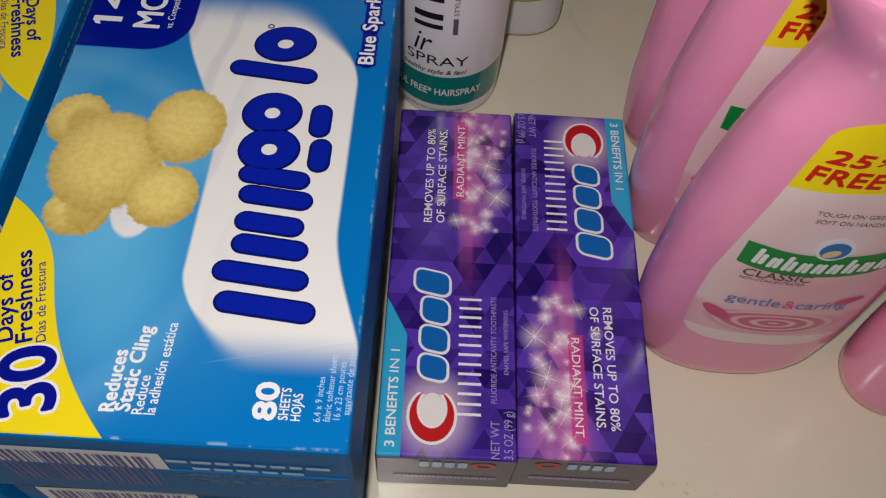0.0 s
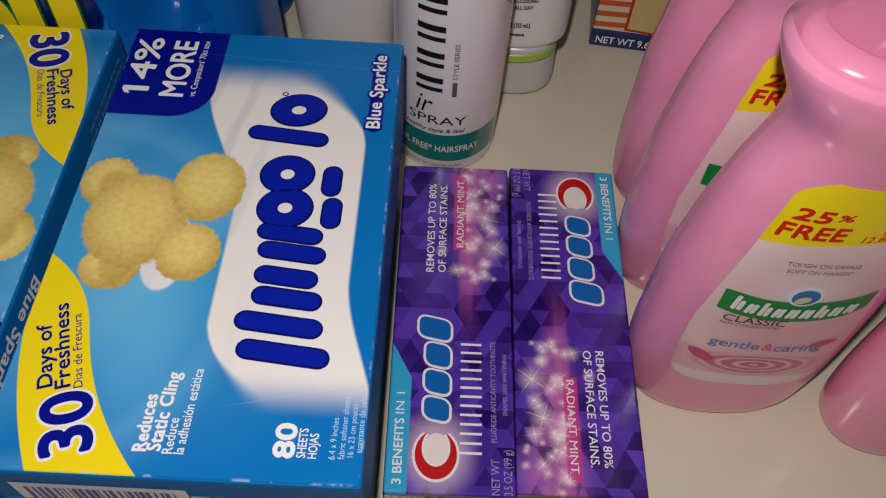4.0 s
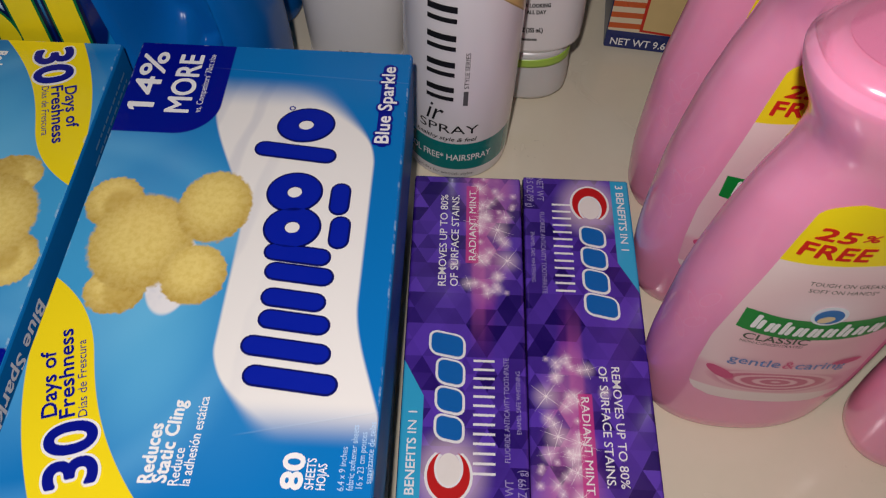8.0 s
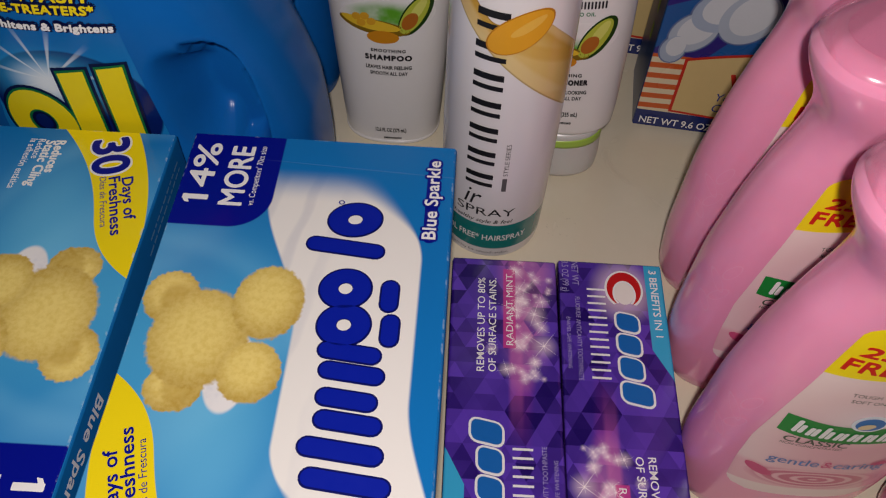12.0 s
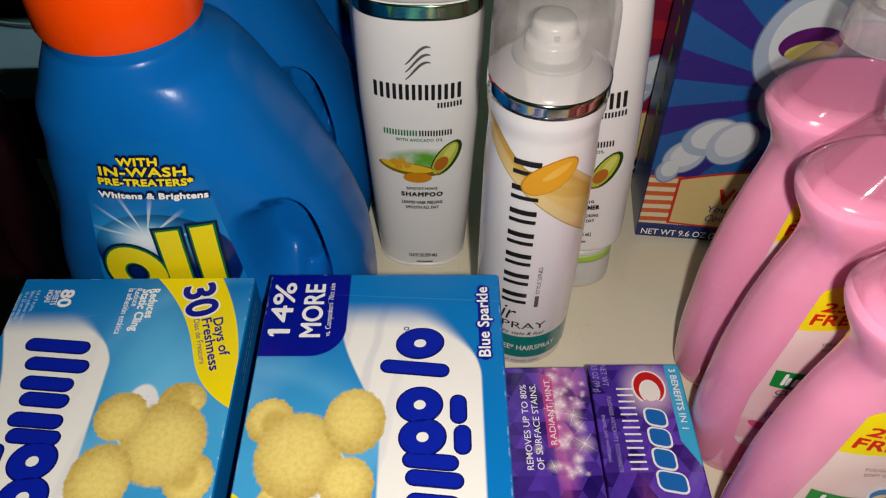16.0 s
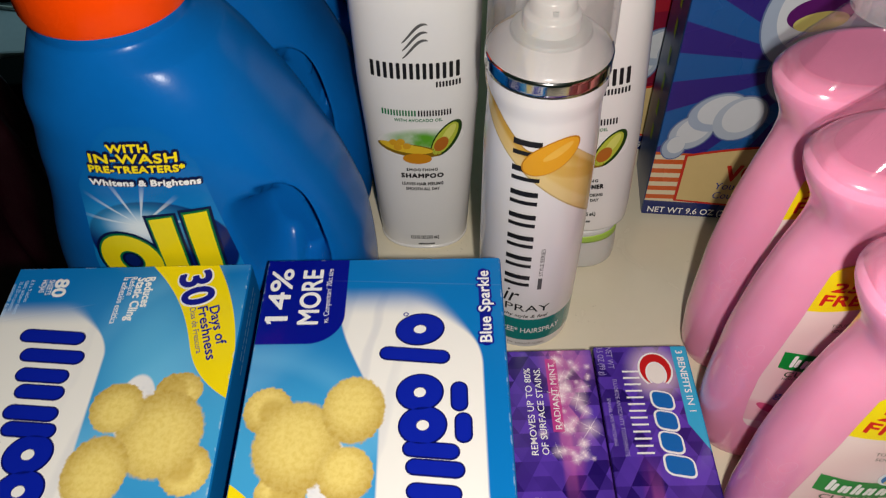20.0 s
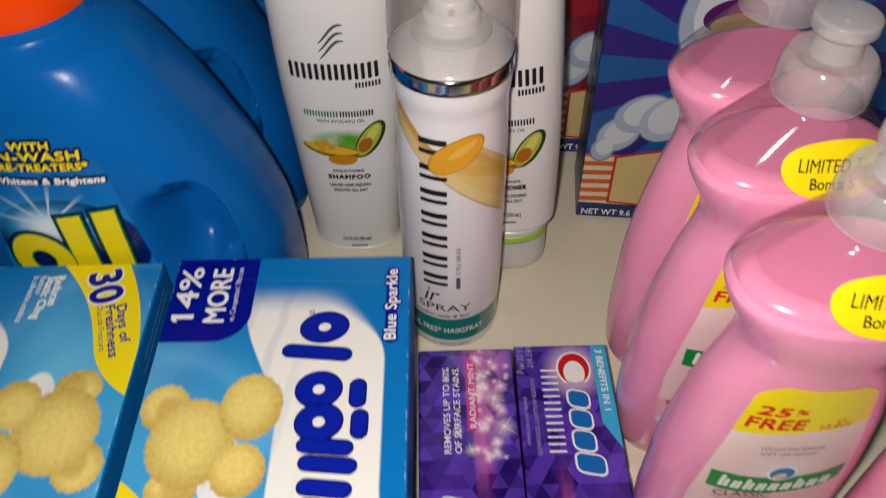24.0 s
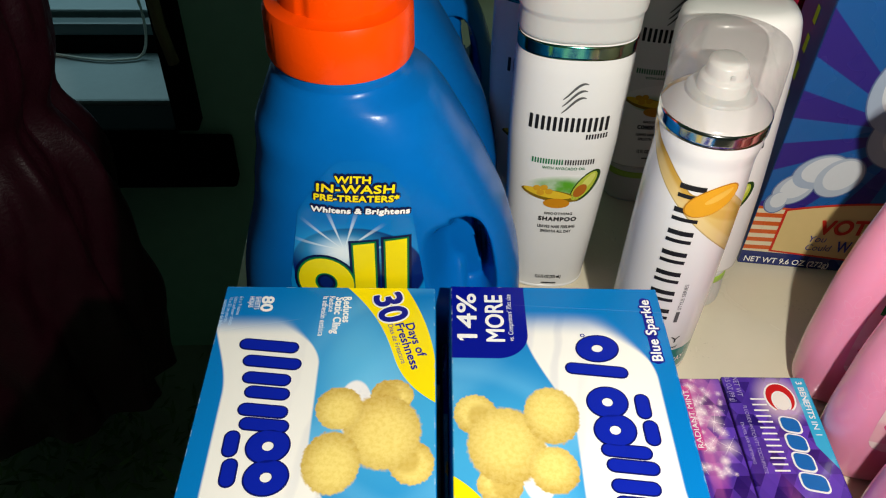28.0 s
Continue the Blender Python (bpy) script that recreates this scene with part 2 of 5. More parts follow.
def text(s, width, height, u, v, turn=0.0, bold=0.0, space=1.0, shear=0.0, align="L"):
    """Lettering in the built-in font, fitted to a width and a cap height, its lower left corner (or lower middle) at (u, v)."""
    cu = bpy.data.curves.new("lettering", "FONT")
    cu.body, cu.size, cu.offset, cu.space_character, cu.shear, cu.resolution_u = s, 1.0, bold, space, shear, 3 if height < 0.009 else 8
    ob = bpy.data.objects.new("lettering", cu)
    me = bpy.data.meshes.new_from_object(ob)
    bm = bmesh.new()
    bm.from_mesh(me)
    bpy.data.objects.remove(ob)
    bpy.data.meshes.remove(me)
    bpy.data.curves.remove(cu)
    if not bm.verts:
        return bm
    x0, x1 = min(p.co.x for p in bm.verts), max(p.co.x for p in bm.verts)
    sx, sy = width / (x1 - x0), height / 0.69
    c, n = math.cos(radians(turn)), math.sin(radians(turn))
    off = -0.5 * width if align == "C" else 0.0
    for p in bm.verts:
        x, y = (p.co.x - x0) * sx + off, p.co.y * sy
        p.co = Vector((u + c * x - n * y, v + n * x + c * y, 0))
    return bm


def heavy(row, options, grow, place, fine=0.0, n=8):
    """Bold lettering, or a rim round it: copies spread by grow, each laid a hair above the last."""
    out = bmesh.new()
    for k in range(n + 1):
        a = 2 * math.pi * k / n
        g = grow if k < n else 0.0
        s, w, h, u, v = row
        join(out, bend(text(s, w, h, u + g * math.cos(a), v + g * math.sin(a), **options), place(0.000015 * k), fine))
    return out


def polygon(points, bm=None):
    b = bmesh.new() if bm is None else bm
    b.faces.new([b.verts.new((x, y, 0)) for x, y in points])
    return b


def grid(u0, u1, v0, v1, nu, nv, inside=None):
    """A fine flat sheet, cut to the region where inside(u, v) holds."""
    bm = bmesh.new()
    vs = [[bm.verts.new((u0 + (u1 - u0) * i / nu, v0 + (v1 - v0) * j / nv, 0)) for i in range(nu + 1)] for j in range(nv + 1)]
    for j in range(nv):
        for i in range(nu):
            q = (vs[j][i], vs[j][i + 1], vs[j + 1][i + 1], vs[j + 1][i])
            c = sum((p.co for p in q), Vector()) / 4
            if inside is None or inside(c.x, c.y):
                bm.faces.new(q)
    bmesh.ops.delete(bm, geom=[p for p in bm.verts if not p.link_faces], context="VERTS")
    return bm


def shell(edge_lo, edge_hi, u0, u1, nu, nv):
    """A sheet between two curves v = edge(u)."""
    bm = bmesh.new()
    vs = []
    for j in range(nv + 1):
        row = []
        for i in range(nu + 1):
            u = u0 + (u1 - u0) * i / nu
            row.append(bm.verts.new((u, edge_lo(u) + (edge_hi(u) - edge_lo(u)) * j / nv, 0)))
        vs.append(row)
    for j in range(nv):
        for i in range(nu):
            bm.faces.new((vs[j][i], vs[j][i + 1], vs[j + 1][i + 1], vs[j + 1][i]))
    return bm


def disc(cu, cv, ru, rv, turn=0.0, rings=5, seg=36, inner=0.0, bm=None):
    b = bmesh.new() if bm is None else bm
    c, s = math.cos(radians(turn)), math.sin(radians(turn))
    rows = []
    for k in range(rings + 1):
        f = inner + (1 - inner) * k / rings
        if f == 0:
            rows.append([b.verts.new((cu, cv, 0))])
            continue
        row = []
        for i in range(seg):
            w = 2 * math.pi * i / seg
            x, y = ru * f * math.cos(w), rv * f * math.sin(w)
            row.append(b.verts.new((cu + c * x - s * y, cv + s * x + c * y, 0)))
        rows.append(row)
    for p, q in zip(rows, rows[1:]):
        for i in range(seg):
            j = (i + 1) % seg
            b.faces.new((p[0], q[i], q[j]) if len(p) == 1 else (p[i], q[i], q[j], p[j]))
    return b


def stroke(u0, v0, u1, v1, r, bm=None, n=8):
    """A bar with round ends."""
    w = math.atan2(v1 - v0, u1 - u0)
    pts = [(u1 + r * math.cos(w + math.pi * (k / n - 0.5)), v1 + r * math.sin(w + math.pi * (k / n - 0.5))) for k in range(n + 1)]
    pts += [(u0 + r * math.cos(w + math.pi * (k / n + 0.5)), v0 + r * math.sin(w + math.pi * (k / n + 0.5))) for k in range(n + 1)]
    return polygon(pts, bm)


def marks(name, n, u, v, width, height, place, material, parent, ink_share=0.62, turn=0.0, label="", tall=()):
    """A brand word drawn as a row of plain blocks, each a part of its own."""
    w = width / n
    c, s = math.cos(radians(turn)), math.sin(radians(turn))
    for i in range(n):
        h = height * (tall[i][1] if tall else 1.0)
        y0 = height * (tall[i][0] if tall else 0.0)
        x0, x1 = i * w, i * w + w * ink_share
        r = min(x1 - x0, h) * 0.3
        b = bmesh.new()
        pts = []
        for cx, cy, a0 in ((x1 - r, y0 + h - r, 0), (x0 + r, y0 + h - r, 90), (x0 + r, y0 + r, 180), (x1 - r, y0 + r, 270)):
            for k in range(5):
                a = radians(a0 + 22.5 * k)
                x, y = cx + r * math.cos(a), cy + r * math.sin(a)
                pts.append((u + c * x - s * y, v + s * x + c * y))
        polygon(pts, b)
        part(name, bend(b, place), material, parent, label if i == 0 else "")


def bars(n, u, v, width, height, ink=0.62, turn=0.0, seed=1):
    """A row of plain blocks in place of a mark that is not lettered, each of two upright bars."""
    rnd = random.Random(seed)
    bm = bmesh.new()
    c, s = math.cos(radians(turn)), math.sin(radians(turn))
    w = width / n
    for i in range(n):
        h = height * rnd.uniform(0.92, 1.0)
        for k in (0, 1):
            x0 = i * w + k * w * 0.46
            x1 = x0 + w * ink * 0.5
            q = [(x0, 0), (x1, 0), (x1, h), (x0, h)]
            polygon([(u + c * x - s * y, v + s * x + c * y) for x, y in q], bm)
    return bm


def star(cu, cv, r, seed, bm):
    rnd = random.Random(seed)
    n, a0 = 8, rnd.uniform(0, 1.5)
    pts = []
    for k in range(2 * n):
        w = a0 + math.pi * k / n
        q = 1.15 * r * (0.045 if k % 2 else (1.0 if k % 4 == 0 else 0.38))
        pts.append((cu + q * math.cos(w), cv + q * math.sin(w)))
    return polygon(pts, bm)


def tube(points, radius, seg=8):
    bm = bmesh.new()
    rings = []
    for i, p in enumerate(points):
        d = (Vector(points[min(i + 1, len(points) - 1)]) - Vector(points[max(i - 1, 0)])).normalized()
        q = d.to_track_quat("Z", "Y").to_matrix()
        rings.append([bm.verts.new(Vector(p) + q @ Vector((radius * math.cos(2 * math.pi * k / seg), radius * math.sin(2 * math.pi * k / seg), 0))) for k in range(seg)])
    for p, q in zip(rings, rings[1:]):
        for k in range(seg):
            bm.faces.new((p[k], p[(k + 1) % seg], q[(k + 1) % seg], q[k]))
    bm.faces.new(rings[0][::-1])
    bm.faces.new(rings[-1])
    return bm


# ---- materials ----
INK = {}


def ink(name, color, rough=0.35):
    if name not in INK:
        INK[name] = plain("print_" + name, color, rough, 0.03, 200.0, 0.02, spec=0.25)
    return INK[name]


WHITE, NAVY, BLACK = (0.85, 0.85, 0.84), (0.002, 0.006, 0.25), (0.012, 0.012, 0.013)
YELLOW, RED, GREEN = (0.88, 0.7, 0.006), (0.55, 0.012, 0.012), (0.0, 0.24, 0.035)



def laminate():
    """White laminate, a little yellowed, with faint cloudy wear, hairline scratches and dark specks."""
    a = Art("table_laminate", 0.16, coat=0.25)
    cloud, fine = a.noise(7.0), a.noise(120.0, 2.0)
    col = a.mix(a.add(a.mul(cloud, 0.7), a.mul(fine, 0.3)), (0.705, 0.645, 0.485), (0.785, 0.725, 0.565))
    speck = a.mul(a.step(0.66, 0.7, a.noise(330.0, 1.0)), a.step(0.55, 0.68, a.noise(18.0, 1.0)))
    col = a.mix(a.mul(speck, 0.22), col, (0.2, 0.16, 0.11))
    scratch = a.mul(a.step(0.012, 0.0, a.m("ABSOLUTE", a.sub(a.noise(9.0, 0.0), 0.5))), a.step(0.5, 0.6, a.noise(23.0)))
    col = a.mix(a.mul(scratch, 0.14), col, (0.45, 0.38, 0.28))
    return a.done(col, rough=a.add(0.13, a.mul(cloud, 0.1), a.mul(scratch, 0.2)), bump=a.noise(60.0), strength=0.02)


top_mat = laminate()
edge_mat = plain("table_edge", (0.66, 0.65, 0.6), 0.4, 0.05, 30.0)
carton_blue = plain("carton_blue", (0.001, 0.15, 0.43), 0.45, 0.08, 25.0, 0.04, spec=0.06)
carton_grey = plain("raw_card", (0.45, 0.42, 0.36), 0.8, 0.1, 120.0, 0.2)
orange_mat = plain("orange_cap", (0.88, 0.062, 0.001), 0.26, 0.04, 40.0, 0.03, spec=0.2)
jug_mat = plain("jug_blue", (0.0005, 0.122, 0.435), 0.24, 0.06, 26.0, 0.1, spec=0.12)
white_plastic = plain("white_plastic", (0.8, 0.79, 0.77), 0.25, 0.02, 40.0, 0.03, coat=0.2)
cap_grey = plain("grey_cap", (0.6, 0.595, 0.575), 0.3, 0.03, 40.0, 0.03, sss=0.2)
lime_mat = plain("lime_band", (0.36, 0.58, 0.07), 0.35, 0.04, 60.0)
pump_mat = plain("pump_white", (0.78, 0.77, 0.74), 0.3, 0.02, 80.0, sss=0.15)
pink_mat = plain("pink_soap", (0.88, 0.325, 0.505), 0.2, 0.03, 18.0, 0.02, coat=0.45, spec=0.4, sss=0.25)
# lighter copy of the soap pink: the relief's highlights put into colour
relief_glint_mat = plain("relief_glint_pink", (0.89, 0.37, 0.55), 0.12, 0.03, 40.0, 0.02, coat=0.5)
pink_top = plain("soap_surface", (0.86, 0.27, 0.46), 0.2, 0.05, 30.0, 0.04)
clear_pink = film("clear_bottle", (0.99, 0.95, 0.965), 0.06, 0.06, 0.03, (0.85, 0.6, 0.68), 0.02)
clear_cap = clear("frosted_cap", (0.66, 0.63, 0.62), 0.34, 0.12)
clear_dome = film("clear_cap", (0.96, 0.95, 0.95), 0.07, 0.035, 0.25, (0.6, 0.57, 0.56), 0.03)
dark_wall = plain("dark_wall", (0.36, 0.6, 0.5), 0.55, 0.15, 4.0, 0.1)
dark_wood = plain("dark_frame", (0.004, 0.0068, 0.0064), 0.8, 0.2, 14.0, 0.1, spec=0.02)
dark_floor = plain("dark_floor", (0.3, 0.33, 0.26), 0.6, 0.2, 5.0, 0.1)
sill_mat = plain("sill_paint", (0.3, 0.36, 0.38), 0.5, 0.12, 9.0, 0.1)
rail_mat = plain("rail_paint", (0.1, 0.14, 0.15), 0.4, 0.12, 9.0, 0.1)
cloth_mat = plain("crimson_cloth", (0.033, 0.0015, 0.0095), 0.45, 0.3, 30.0, 0.22, dist=0.003, spec=0.45)
cord_mat = plain("cord_white", (0.6, 0.57, 0.5), 0.5, 0.05)
rope_mat = plain("twig_brown", (0.25, 0.19, 0.1), 0.8, 0.2, 70.0, 0.3)
leaf_mat = plain("leaf_green", (0.12, 0.19, 0.06), 0.6, 0.25, 40.0)


# ---- the room and the table ----
solid("floor", box(-3.0, 3.0, -3.0, 3.0, -0.8, -0.75), dark_floor, pose(0, 0, 0), "dark floor of an unlit room", "floor", "structure")
solid("ceiling", box(-3.0, 3.0, -3.0, 3.0, 1.75, 1.8), dark_wall, pose(0, 0, 0), "dark ceiling of an unlit room", "ceiling", "structure")
for name, b in (("wall_west", (-3.0, -2.9, -3, 3)), ("wall_east", (2.9, 3.0, -3, 3)), ("wall_south", (-2.9, 2.9, -3.0, -2.9))):
    solid(name, box(*b, -0.75, 1.75), dark_wall, pose(0, 0, 0), "dark unlit room wall", "wall", "structure")
WX0, WX1, WY, WZ0, WZ1 = -1.1, -0.436, 0.95, -0.245, 0.62
wall = box(-2.9, WX0, WY, WY + 0.1, -0.75, 1.75)
for b in ((WX1, 2.9, -0.75, 1.75), (WX0, WX1, -0.75, WZ0), (WX0, WX1, WZ1, 1.75)):
    box(b[0], b[1], WY, WY + 0.1, b[2], b[3], bm=wall)
solid("wall_north", wall, dark_wall, pose(0, 0, 0), "dark green wall with a window opening", "wall", "structure")
solid("wall_outer", box(-2.9, 2.9, 2.0, 2.1, -0.75, 1.75), dark_wall, pose(0, 0, 0), "dark wall beyond the window", "wall", "structure")
win = empty("window_1", pose(0, 0, 0), "dark framed window with a pale sill, dim bluish light", "window")
win["kind"] = "structure"
fr = box(WX0, WX0 + 0.035, WY - 0.03, WY + 0.035, WZ0, WZ1, 0.004)
for b in ((WX1 - 0.033, WX1, WZ0, WZ1), (WX0 + 0.035, WX1 - 0.033, WZ0 - 0.012, WZ0 + 0.004), (WX0 + 0.035, WX1 - 0.033, WZ1 - 0.05, WZ1)):
    box(b[0], b[1], WY - 0.03, WY + 0.035, b[2], b[3], 0.004, bm=fr)
part("window_frame", fr, dark_wood, win)
part("window_sill", box(WX0 + 0.001, WX1 - 0.001, WY + 0.036, WY + 0.175, WZ0 - 0.03, WZ0 + 0.01, 0.004), sill_mat, win, "pale painted deep sill")
part("apron", box(WX0 - 0.05, WX1 + 0.04, WY - 0.035, WY - 0.003, WZ0 - 0.1, WZ0 - 0.02, 0.006), dark_wood, win)
part("rail", box(WX0 + 0.001, WX1 - 0.001, WY + 0.177, WY + 0.2, WZ0 - 0.03, WZ0 + 0.035, 0.004), dark_wood, win)
part("glazing_bar", box(WX0 + 0.001, WX1 - 0.001, WY + 0.177, WY + 0.2, WZ0 + 0.037, WZ0 + 0.058, 0.004), rail_mat, win)
part("outer_ledge", box(WX0 - 0.3, WX1 + 0.3, WY + 0.26, WY + 0.5, WZ0 + 0.02, WZ0 + 0.04, 0.004), sill_mat, win, "pale ledge outside the window")
cord_pts = [(-1.05 + 0.49 * i / 24, WY + 0.155 + 0.012 * math.sin(i * 0.5), WZ0 + 0.014) for i in range(25)]
cord_pts += [(-0.56 + 0.024 * math.sin(w), WY + 0.155 - 0.008 * w / 3, WZ0 + 0.014 + 0.075 * (1 - math.cos(w))) for w in [0.25 * k for k in range(1, 9)]]
solid("cable", tube(cord_pts, 0.0022), cord_mat, pose(0, 0, 0), "thin white cable lying on the window sill", "cable", smooth=True)
twig = [(-0.4467 - 0.0062 * w / 0.093 - 0.004 * math.sin(26 * w), WY - 0.04, -0.128 + w) for w in [0.05 * k for k in range(15)]]
solid("rope", tube(twig, 0.008, 7), rope_mat, pose(0, 0, 0), "frayed brown rope hanging beside the window", "rope", smooth=True)


def cloth():
    """A hanging garment: deep vertical folds that flare towards the hem."""
    bm = bmesh.new()
    rows = []
    for j in range(101):
        t = j / 100
        z = 0.55 - 1.0 * t
        k = max(0.0, min(1.0, (t - 0.58) / 0.2))
        rad = 0.168 + 0.014 * k * k * (3 - 2 * k) - 0.016 * math.exp(-((t - 0.56) / 0.035) ** 2) + 0.004 * math.sin(31 * t)
        ring = []
        for i in range(160):
            w = 2 * math.pi * i / 160
            f = 1 + (0.03 + 0.05 * t) * math.sin(11 * w + 1.3 * math.sin(3 * t)) + 0.035 * math.sin(4 * w + 9 * t) + 0.018 * math.sin(23 * w - 17 * t) + 0.012 * math.sin(31 * w + 43 * t)
            ring.append(bm.verts.new((rad * f * math.cos(w), 0.75 * rad * f * math.sin(w), z)))
        rows.append(ring)
    for p, q in zip(rows, rows[1:]):
        for i in range(160):
            bm.faces.new((p[i], q[i], q[(i + 1) % 160], p[(i + 1) % 160]))
    bm.faces.new(rows[0])
    return bm


gar = empty("garment", pose(-0.672, 0.7, -0.05), "dark crimson satin cloth hanging in folds", "garment")
part("skirt", cloth(), cloth_mat, gar, smooth=True)
part("hanger_hook", tube([(0, 0, 0.54 + 1.26 * k / 6) for k in range(7)], 0.003, 6), dark_wood, gar)
rnd = random.Random(5)
lf = bmesh.new()
for k in range(420):
    x, y, z = rnd.gauss(0, 0.12), rnd.gauss(0, 0.08), abs(rnd.gauss(0.05, 0.05))
    a, r = rnd.uniform(0, 6.28), rnd.uniform(0.02, 0.045)
    d = Vector((math.cos(a), math.sin(a), rnd.uniform(0.2, 1.2))).normalized()
    s = d.cross(Vector((0, 0, 1))).normalized() * r * 0.12
    p = Vector((x, y, z))
    lf.faces.new([lf.verts.new(q) for q in (p, p + d * r * 0.5 + s, p + d * r, p + d * r * 0.5 - s)])
solid("tinsel_greenery", lf, leaf_mat, pose(-0.64, 0.67, -0.75), "dark green artificial greenery on the floor", "greenery", "stuff")

table = empty("table", pose(0, 0, 0), "white laminate table with a glossy scuffed top", "table")
part("tabletop", box(-0.272, 0.75, 0.02, 0.85, -0.03, 0.0, 0.002), top_mat, table)
for x, y in ((-0.23, 0.07), (0.7, 0.07), (-0.23, 0.8), (0.7, 0.8)):
    part("leg", box(x - 0.02, x + 0.02, y - 0.02, y + 0.02, -0.75, -0.03, 0.003), edge_mat, table)

# ---- dryer sheet cartons ----
CL, CW, CH = 0.198, 0.1165, 0.0525


def sheet_art():
    a = Art("carton_front_print", 0.2, coat=0.12, spec=0.2)
    u, v = a.y, a.mul(a.x, -1.0)
    n = a.noise(14.0)
    # sky-blue ground: deeper at the ends, pale round the middle
    pale = a.mul(a.step(0.095, 0.0, a.m("ABSOLUTE", a.add(u, 0.012))), a.step(-0.05, 0.03, v))
    ray = a.step(-0.5, 1.0, a.m("SINE", a.add(a.mul(u, 60.0), a.mul(v, 80.0), a.mul(n, 2.5))))
    ground = a.mix(a.mul(pale, 0.7), (0.001, 0.172, 0.5), (0.07, 0.44, 0.74))
    ground = a.mix(a.mul(ray, pale, 0.4), ground, (0.22, 0.6, 0.86))
    # a soft glow by the lower text and broad pale arcs
    ground = a.mix(a.mul(a.blob(u, v, -0.05, 0.018, 0.03, 0.016, 0.9), 0.45), ground, (0.17, 0.58, 0.84))
    arc = a.m("SQRT", a.add(a.mul(a.add(u, 0.03), a.add(u, 0.03)), a.mul(a.sub(v, 0.06), a.sub(v, 0.06))))
    ground = a.mix(a.mul(a.step(0.0, 0.01, a.sub(arc, 0.062)), a.step(0.022, 0.0, a.sub(arc, 0.062)), 0.3), ground, (0.22, 0.6, 0.86))
    # white sheet with a waving edge and soft ends
    hi = a.add(-0.001, a.mul(a.step(0.0, 0.068, u), 0.021), a.mul(a.step(-0.044, -0.086, u), -0.02))
    lo = a.add(-0.0476, a.mul(a.step(-0.025, -0.085, u), -0.0135), a.mul(a.step(0.035, 0.105, u), 0.03))
    soft_hi = a.add(0.0014, a.mul(a.step(-0.055, -0.08, u), 0.012))
    soft_lo = a.add(0.0014, a.mul(a.step(0.045, 0.08, u), 0.02))
    band = a.mul(a.step(0.0, soft_hi, a.sub(hi, v)), a.step(0.0, soft_lo, a.sub(v, lo)))
    ends = a.mul(a.step(-0.078, -0.062, u), a.step(0.081, 0.062, u))
    fold = a.m("SINE", a.add(a.mul(v, 420.0), a.mul(u, 60.0), a.mul(n, 6.0)))
    cloth_c = a.mix(a.mul(a.step(0.2, 1.0, fold), a.step(-0.02, 0.004, v)), (0.82, 0.81, 0.77), (0.7, 0.7, 0.7))
    col = a.mix(a.mul(band, ends), ground, cloth_c)
    # yellow corner
    d = a.sub(-0.021, u)
    tail = a.m("MAXIMUM", a.sub(d, 0.028), 0.0)
    edge = a.add(0.0315, a.mul(0.026, a.m("POWER", 2.718, a.mul(d, -60.0))), a.mul(tail, tail, -9.4))
    away = a.m("MAXIMUM", a.sub(-0.035, u), 0.0)
    rim = a.sub(a.sub(0.0585, a.mul(away, away, 4.1)), v)
    leaf = a.mul(a.step(0.0, 0.0005, a.sub(v, edge)), a.step(-0.0005, 0.0005, d), a.step(0.0, 0.0005, rim))
    col = a.mix(leaf, col, YELLOW)
    # navy corner with a rounded foot
    cu = a.m("MAXIMUM", a.sub(0.064, u), 0.0)
    cv = a.m("MAXIMUM", a.sub(0.034, v), 0.0)
    rr = a.m("SQRT", a.add(a.mul(cu, cu), a.mul(cv, cv)))
    col = a.mix(a.step(0.0172, 0.0165, rr), col, NAVY)
    # corner of the white cloth held by the rounds
    scarf = a.blob(u, v, -0.0175, 0.0185, 0.0165, 0.0085, 0.06)
    scarf = a.mul(scarf, a.step(0.0315, 0.031, a.add(v, a.mul(u, -0.1))))
    col = a.mix(scarf, col, a.mix(a.step(0.4, 0.7, a.noise(90.0)), (0.8, 0.8, 0.8), (0.66, 0.68, 0.72)))
    # soft golden rounds
    un = a.add(u, a.mul(a.sub(a.noise(420.0, 1.0), 0.5), 0.0022))
    vn = a.add(v, a.mul(a.sub(a.noise(510.0, 1.0), 0.5), 0.0022))
    for k, (cu, cv, ru, rv) in enumerate(((0.0125, 0.0465, 0.0115, 0.0105), (-0.0255, 0.0365, 0.0095, 0.0105), (-0.0045, 0.0325, 0.021, 0.0185), (0.0125, 0.0095, 0.0165, 0.0135), (-0.0175, 0.011, 0.0125, 0.0115))):
        m = a.blob(un, vn, cu, cv, ru, rv, 0.05)
        shade = a.blob(u, v, cu + 0.002, cv + 0.001, ru * 0.82, rv * 0.82, 0.6)
        tone = a.mix(shade, (0.34, 0.19, 0.018), (0.82, 0.65, 0.19))
        tuft = a.mix(a.step(0.35, 0.7, a.noise(420.0)), (0.82, 0.67, 0.23), (0.64, 0.47, 0.1))
        tone = a.mix(0.4, tone, tuft)
        if k < 2:
            tone = a.mix(a.mul(a.blob(un, vn, cu - 0.001, cv - 0.002, ru * 0.55, rv * 0.55, 0.3), 0.5), tone, (0.42, 0.26, 0.035))
        col = a.mix(m, col, tone)
    # crease across the back end
    crease = a.step(0.0005, 0.0, a.m("ABSOLUTE", a.sub(u, a.add(0.0835, a.mul(v, 0.05)))))
